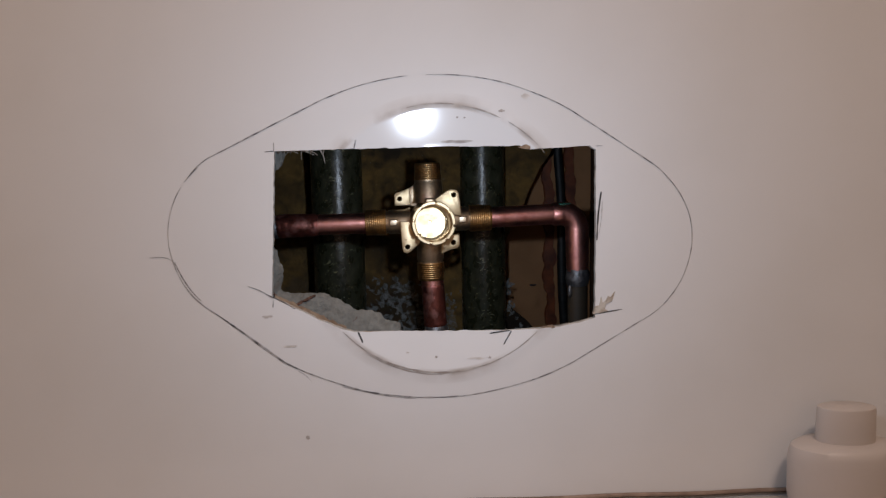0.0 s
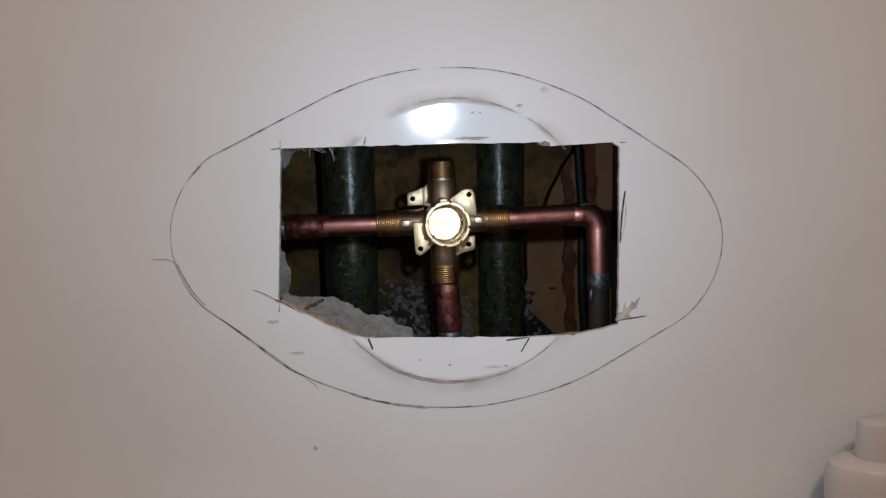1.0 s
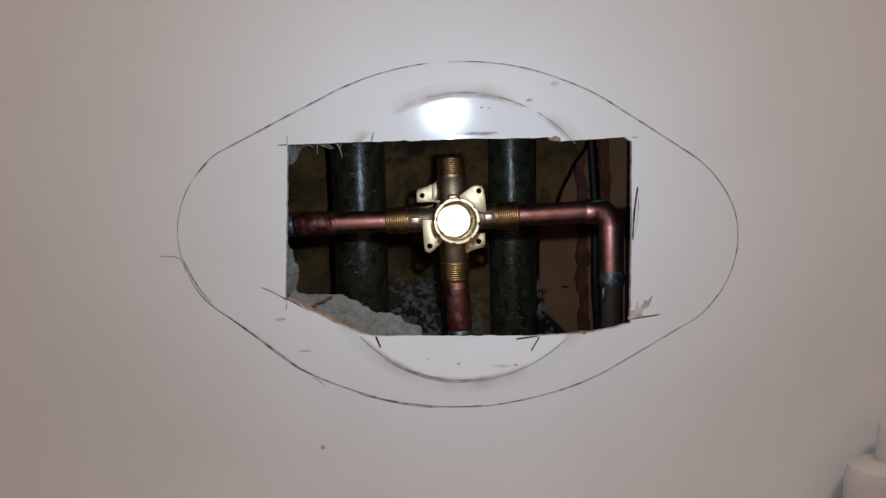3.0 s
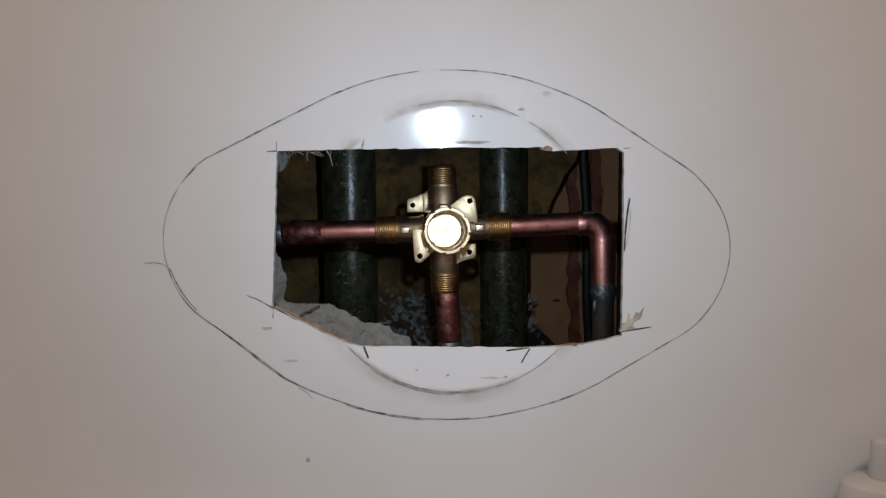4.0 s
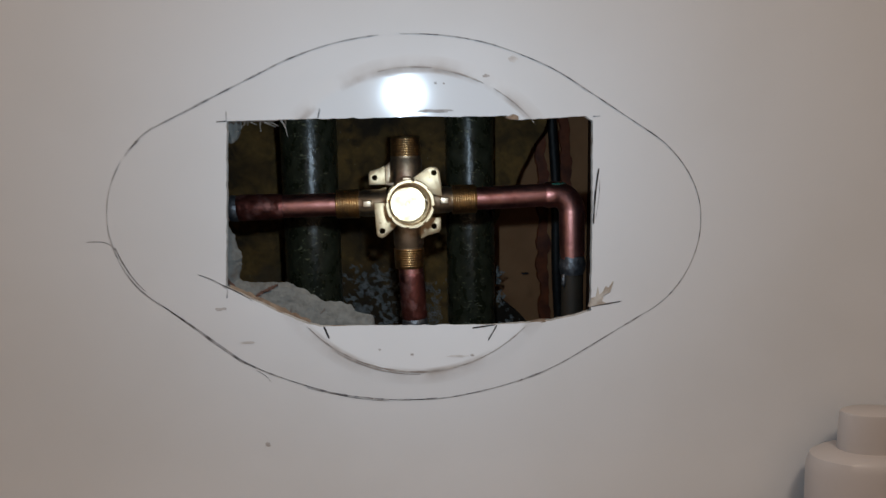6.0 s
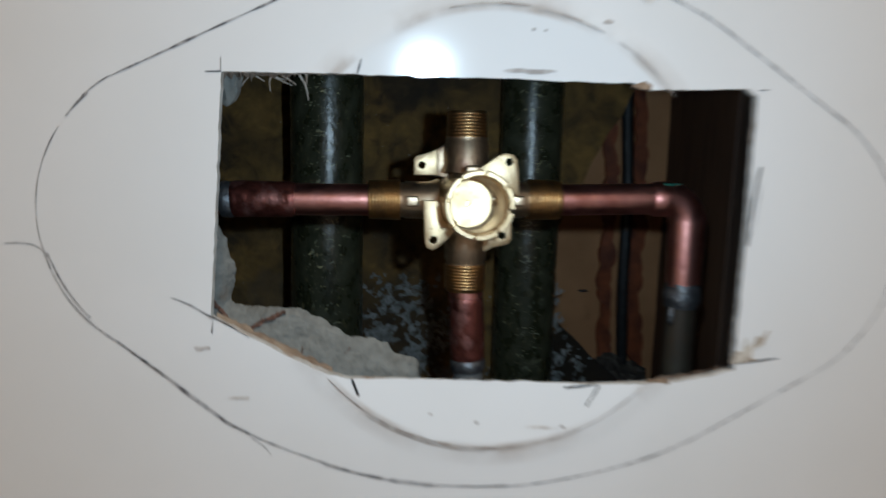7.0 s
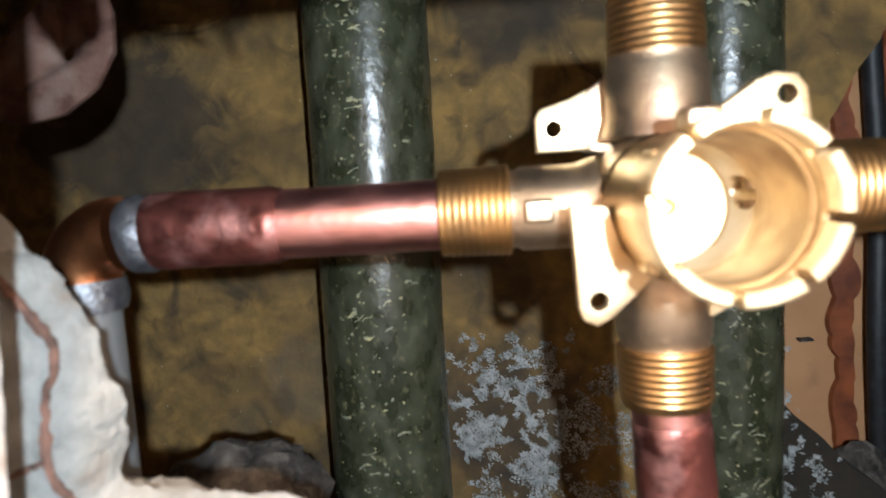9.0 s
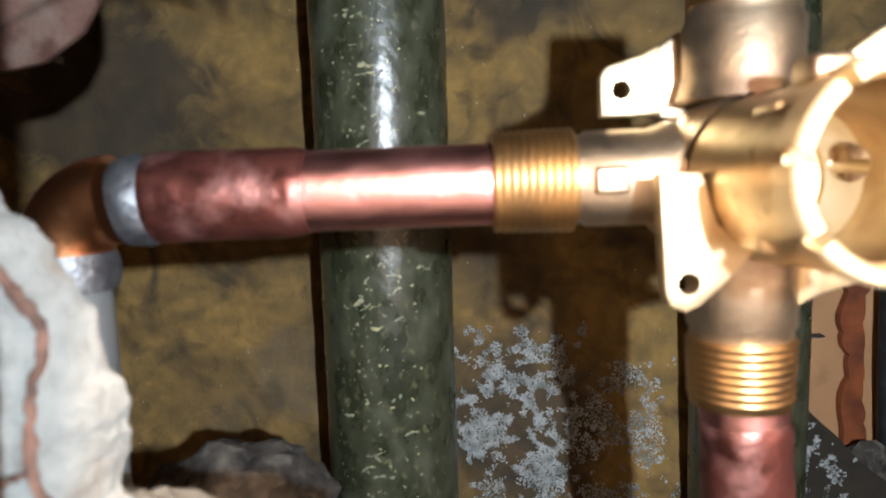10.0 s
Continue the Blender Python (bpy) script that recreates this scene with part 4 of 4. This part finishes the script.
low = thing("copper_pipe", "short copper pipe stub soldered below the valve", "pipe", group="copper supply pipes")
part("tube", sweep(run((VX + 0.0005, VY, 0.7730), (VX + 0.0010, VY, 0.7660), 8), 0.0088, 36), COPPER, low, "bright rosy copper tube")
part("coupling", sweep(run((VX + 0.0010, VY, 0.7668), (VX + 0.0022, VY, 0.7320), 30), [0.0084 + 0.0007 * min(1, i / 2, (30 - i) / 2) for i in range(31)], 40, wobble=0.025), COPPER_OLD, low, "flux-stained dark copper coupling")
part("solder_ring", sweep(run((VX + 0.0022, VY, 0.7332), (VX + 0.0025, VY, 0.7265), 10), [0.0086 + 0.0008 * math.sin(math.pi * i / 10) for i in range(11)], 32, wobble=0.06), SOLDER, low, "dull grey solder")
part("riser", sweep(run((VX + 0.0025, VY, 0.728), (VX + 0.0060, VY, 0.52), 30), 0.0080, 32), TINNED, low, "grey tinned pipe")


# valve and pipes sit a little askew in the opening
askew = Matrix.Translation((VX + 0.0008, 0, VZ + 0.0015)) @ Matrix.Rotation(-0.022, 4, "Y") @ Matrix.Translation((-VX, 0, -VZ))
for ob in (valve, left, right, low):
    ob.matrix_world = askew


# ---------------------------------------------------------------- broken plaster, rusty plate, fibres
def smooth_path(points, n):
    """A soft curve through a few corners (Catmull-Rom)."""
    p = [Vector(q) for q in points]
    p = [p[0] * 2 - p[1]] + p + [p[-1] * 2 - p[-2]]
    out = []
    for i in range(1, len(p) - 2):
        for k in range(n):
            t = k / n
            a, b, c, d = p[i - 1], p[i], p[i + 1], p[i + 2]
            out.append(0.5 * ((2 * b) + (c - a) * t + (2 * a - 5 * b + 4 * c - d) * t * t + (3 * b - a - 3 * c + d) * t ** 3))
    return out + [p[-2]]


RIM = [(-0.150, 0.837), (-0.1280, 0.8198), (-0.1172, 0.8055), (-0.1112, 0.7910), (-0.1096, 0.7795), (-0.1106, 0.7715), (-0.1036, 0.7672), (-0.0895, 0.7685), (-0.0747, 0.7650), (-0.0590, 0.7570), (-0.0460, 0.7545), (-0.0335, 0.7472), (-0.0250, 0.7418), (-0.0235, 0.7255)]
FOOT = [(-0.172, 0.838), (-0.170, 0.812), (-0.165, 0.790), (-0.160, 0.770), (-0.152, 0.752), (-0.143, 0.738), (-0.130, 0.726), (-0.110, 0.717), (-0.088, 0.712), (-0.068, 0.710), (-0.052, 0.710), (-0.042, 0.710), (-0.035, 0.712), (-0.030, 0.714)]


def plaster_depth(t, s):
    """Depth of the broken face: t from rim to foot, s along it."""
    return 0.034 - (0.019 - 0.008 * min(max((s - 0.45) / 0.25, 0.0), 1.0)) * t ** 0.5


def build_plaster():
    """A broken-off slope of old plaster behind the lower corner of the opening."""
    rim, foot = smooth_path([(x, 0, z) for x, z in RIM], 12), smooth_path([(x, 0, z) for x, z in FOOT], 12)
    bm = bmesh.new()
    rows = []
    for i, (a, b) in enumerate(zip(rim, foot)):
        row = []
        for k in range(23):
            t = k / 22                                   # 0 at the rim, 1 behind the panel
            q = a.lerp(b, t)
            y = plaster_depth(t, i / (len(rim) - 1))
            lump = 0.0022 * noise.noise((q.x * 75, q.z * 75, 2.0)) + 0.0009 * noise.noise((q.x * 230, q.z * 230, 5.0)) + (0.0012 if q.x > -0.07 else 0.0003) * abs(noise.noise((q.x * 130, q.z * 130, 3.0))) + 0.0005 * noise.noise((q.x * 700, q.z * 700, 8.0))
            jag = (0.0022 * noise.noise((a.x * 170, a.z * 170, 1.0)) + 0.0010 * noise.noise((a.x * 420, a.z * 420, 4.0))) * max(0.0, 1 - k / 6)
            d = (a - b).normalized()
            row.append(bm.verts.new((q.x + d.x * jag, max(y - lump * 1.2, 0.0062), q.z + d.z * jag)))
        # the broken edge turns back into the cavity
        e = row[0].co
        back = [bm.verts.new(e + Vector(((-0.0024 if i < 80 else -0.0006) * s, 0.0032 * s, (-0.0008 if i < 80 else -0.0020) * s)) + noise.noise_vector((a.x * 260, a.z * 260, s * 0.8)) * 0.0011) for s in (1, 2, 3, 4)]
        rows.append(back[::-1] + row)
    for a, b in zip(rows, rows[1:]):
        for k in range(len(a) - 1):
            bm.faces.new((a[k], b[k], b[k + 1], a[k + 1]))
    bmesh.ops.recalc_face_normals(bm, faces=bm.faces)
    ob = part("broken_plaster", bm, PLASTER)
    return tagged(ob, "rough broken grey plaster edge with a brown forked crack", "plaster")


plaster = build_plaster()


def on_plaster(x, z):
    """Depth of the plaster's face at x, z."""
    rim, foot = smooth_path([(a, 0, b) for a, b in RIM], 6), smooth_path([(a, 0, b) for a, b in FOOT], 6)
    best = min(((Vector((x, 0, z)) - a.lerp(b, t / 20)).length, t / 20, i / (len(rim) - 1)) for i, (a, b) in enumerate(zip(rim, foot)) for t in range(21))
    lump = 0.0022 * noise.noise((x * 75, z * 75, 2.0)) + 0.0009 * noise.noise((x * 230, z * 230, 5.0))
    return plaster_depth(best[1], best[2]) - lump * 1.2


def crack(points, r, seed):
    pts = smooth_path([(x, 0, z) for x, z in points], 8)
    path = [Vector((p.x + 0.0004 * noise.noise((i * 0.8, seed, 0)), on_plaster(p.x, p.z) - 0.0007, p.z + 0.0004 * noise.noise((i * 0.8, 5, seed)))) for i, p in enumerate(pts)]
    rad = [r * (0.75 + 0.6 * abs(noise.noise((i * 0.5, seed, 2)))) for i in range(len(path))]
    part("crack", sweep(path, rad, 8, wobble=0.5), ROOT, plaster, "brown paper edge showing in a crack")


crack([(-0.1300, 0.8160), (-0.1232, 0.8070), (-0.1180, 0.7975), (-0.1192, 0.7880), (-0.1190, 0.7785), (-0.1162, 0.7705), (-0.1102, 0.7628), (-0.1020, 0.7580)], 0.0010, 1)
crack([(-0.1020, 0.7583), (-0.0980, 0.7612), (-0.0940, 0.7632), (-0.0860, 0.7668)], 0.0012, 2)
crack([(-0.1020, 0.7583), (-0.1028, 0.7550), (-0.1030, 0.7500)], 0.0010, 3)
# short nicks in the face
for k, (x0, z0, x1, z1) in enumerate(((-0.078, 0.7512, -0.0783, 0.7478), (-0.0565, 0.7504, -0.0595, 0.7471), (-0.071, 0.7440, -0.0684, 0.7418))):
    crack([(x0, z0), (x0 * 0.5 + x1 * 0.5 + 0.0004, z0 * 0.5 + z1 * 0.5), (x1, z1)], 0.00022, 11 + k)
crack([(-0.1190, 0.7785), (-0.1225, 0.7768), (-0.1275, 0.7752)], 0.0007, 4)

# rusty strap end at the left edge of the cavity
strap = prism([(-0.1765, 0.8450), (-0.1615, 0.8435), (-0.1515, 0.8455), (-0.1420, 0.8520), (-0.1365, 0.8610), (-0.1360, 0.8710), (-0.1395, 0.8830), (-0.1515, 0.8780), (-0.1665, 0.8650), (-0.1765, 0.8610)], 0.0900, 0.0925, 0.0005)
strap_ob = part("steel_strap", strap, [RUST])
cut(strap_ob, part("cutter", turned([(0.0020, -0.01), (0.0020, 0.02)], (-0.1490, 0.090, 0.8612), (0.02, 1, 0), 20), [RUST]))
tagged(strap_ob, "rusty pinkish-brown steel strap end with a nail hole", "strap")

# torn fibres hanging behind the upper edge
rnd = random.Random(21)
for k in range(9):
    x = (-0.104, -0.100, -0.095, -0.090, -0.088, -0.0835, -0.080, -0.0775, -0.099)[k]
    l = (0.004, 0.006, 0.005, 0.008, 0.005, 0.004, 0.011, 0.006, 0.003)[k]
    lean = (0.010, -0.004, 0.012, -0.003, 0.006, -0.004, 0.004, 0.001, 0.014)[k]
    y = 0.018 + 0.006 * rnd.random()
    pts = [Vector((x + lean * t + 0.0008 * math.sin(t * 4 + k), y + 0.006 * t, 0.8735 - l * t - 0.0010)) for t in np.linspace(0, 1, 9)]
    tagged(part("hanging_fibre", sweep(pts, [0.0006 * (1.1 - 0.7 * i / 8) for i in range(9)], 7), FIBRE), "frayed pale fibre strand hanging from the wallboard", "fibre", group="frayed fibres")

fringe = bmesh.new()
prev = None
for k in range(41):
    x = -0.112 + 0.034 * k / 40
    drop = 0.0030 + 0.0028 * noise.noise((x * 330, 1, 0)) + 0.0022 * noise.noise((x * 900, 4, 0))
    drop *= 1.5 - 0.9 * k / 40
    col = [fringe.verts.new((x, 0.0150, 0.8780)), fringe.verts.new((x, 0.0140 + 0.001 * noise.noise((x * 500, 2, 2)), 0.8735)), fringe.verts.new((x + 0.0008 * noise.noise((x * 700, 8, 0)), 0.0165 + 0.002 * noise.noise((x * 400, 6, 0)), 0.8725 - max(drop, 0.0))), fringe.verts.new((x, 0.0195, 0.8760))]
    if prev:
        for a in range(3):
            fringe.faces.new((prev[a], col[a], col[a + 1], prev[a + 1]))
    prev = col
bmesh.ops.recalc_face_normals(fringe, faces=fringe.faces)
tagged(part("torn_board_edge", fringe, BOARD), "ragged torn brown board edge with frayed fibres", "wallboard")

chunk = bmesh.new()
bmesh.ops.create_icosphere(chunk, subdivisions=3, radius=1.0)
for v in chunk.verts:
    c = v.co.copy()
    v.co = Vector((c.x * 0.0065, c.y * 0.006, c.z * 0.0095)) * (1 + 0.35 * noise.noise(c * 1.8) + 0.15 * noise.noise(c * 6)) + Vector((-0.1090, 0.022, 0.8680))
tagged(part("plaster_lump", chunk, PLASTER), "small grey plaster lump in the corner of the opening", "plaster")

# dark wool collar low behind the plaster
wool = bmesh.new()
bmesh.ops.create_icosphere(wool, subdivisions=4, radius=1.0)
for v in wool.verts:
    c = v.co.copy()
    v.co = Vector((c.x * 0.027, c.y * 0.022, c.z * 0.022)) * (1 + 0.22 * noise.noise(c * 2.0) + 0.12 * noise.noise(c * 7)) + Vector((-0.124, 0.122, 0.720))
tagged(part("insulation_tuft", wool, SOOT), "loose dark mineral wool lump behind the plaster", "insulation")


# ---------------------------------------------------------------- tub deck, bottle and the rest of the bathroom
def build_tub():
    tub = thing("bathtub", "off-white bathtub rim meeting the shower wall panel", "bathtub")
    bm = box(-0.79, 0.79, -0.74, -0.003, 0.58, 0.6215, 0.006)
    rim = part("rim", bm, [PLASTIC], tub)
    cut(rim, part("cutter", box(-0.70, 0.70, -0.66, -0.09, 0.5, 0.7, 0.03), [PLASTIC]))
    bm = bmesh.new()
    lo, hi = [(-0.62, -0.60), (0.62, -0.60), (0.62, -0.15), (-0.62, -0.15)], [(-0.70, -0.66), (0.70, -0.66), (0.70, -0.09), (-0.70, -0.09)]
    a, b = [bm.verts.new((x, y, 0.18)) for x, y in lo], [bm.verts.new((x, y, 0.60)) for x, y in hi]
    bm.faces.new(a)
    for i in range(4):
        bm.faces.new((a[i], a[(i + 1) % 4], b[(i + 1) % 4], b[i]))
    part("basin", bm, [PLASTIC], tub)
    part("apron", box(-0.79, 0.79, -0.735, -0.715, 0.0, 0.579), [PLASTIC], tub)


build_tub()
tagged(part("trim", sweep([(x, -0.0012, 0.6225 + 0.0004 * math.sin(x * 60)) for x in np.linspace(-0.79, 0.79, 120)], 0.0016, 8), CAULK), "stained brown caulk line along the tub", "trim", kind="structure")


def build_bottle():
    bottle = thing("shampoo_bottle", "white plastic bottle with white cap standing on the tub rim", "bottle")
    cx, cy = 0.2775, -0.0260

    def oval_turned(profile):
        bm = turned(profile, (0, 0, 0.6217), (0, 0, 1), 64)
        for v in bm.verts:
            v.co.x, v.co.y = v.co.x + cx, v.co.y * 0.56 + cy
        return bm

    part("body", oval_turned([(0.030, 0.0), (0.0365, 0.003), (0.0380, 0.010), (0.0385, 0.034), (0.0378, 0.0395), (0.0362, 0.0435), (0.0320, 0.0458), (0.0205, 0.0472)]), PLASTIC, bottle)
    part("cap", oval_turned([(0.0200, 0.0466), (0.0203, 0.0490), (0.0198, 0.0690), (0.0192, 0.0705), (0.0170, 0.0712)]), PLASTIC, bottle, "smooth white cap")
    bm = bmesh.new()
    for i in range(6):
        bm.faces.new([bm.verts.new((cx + 0.0392 * math.sin(a), cy - 0.56 * 0.0392 * math.cos(a), z)) for a, z in ((0.05 + i * 0.10, 0.6330), (0.12 + i * 0.10, 0.6330), (0.12 + i * 0.10, 0.6362), (0.05 + i * 0.10, 0.6362))])
    part("label_bar", bm, SCUFF_DARK, bottle, "brown printed bar", smooth=False)


build_bottle()

for name, b, mt, label in (("wall_west", (-0.83, -0.80, -1.9, 0.0, 0.0, 2.30), PAINT, "plain painted bathroom wall"), ("wall_east", (0.80, 0.83, -1.9, 0.0, 0.0, 2.30), PAINT, "plain painted bathroom wall"),
                           ("wall_south", (-0.83, 0.83, -1.93, -1.90, 0.0, 2.30), PAINT, "plain painted bathroom wall"), ("ceiling", (-0.83, 0.83, -1.93, 0.02, 2.301, 2.33), PAINT, "plain painted ceiling"),
                           ("floor", (-0.83, 0.83, -1.93, 0.02, -0.03, -0.001), TILE, "plain dark vinyl floor")):
    tagged(part(name, box(*b), mt), label, name.split("_")[0], kind="structure")
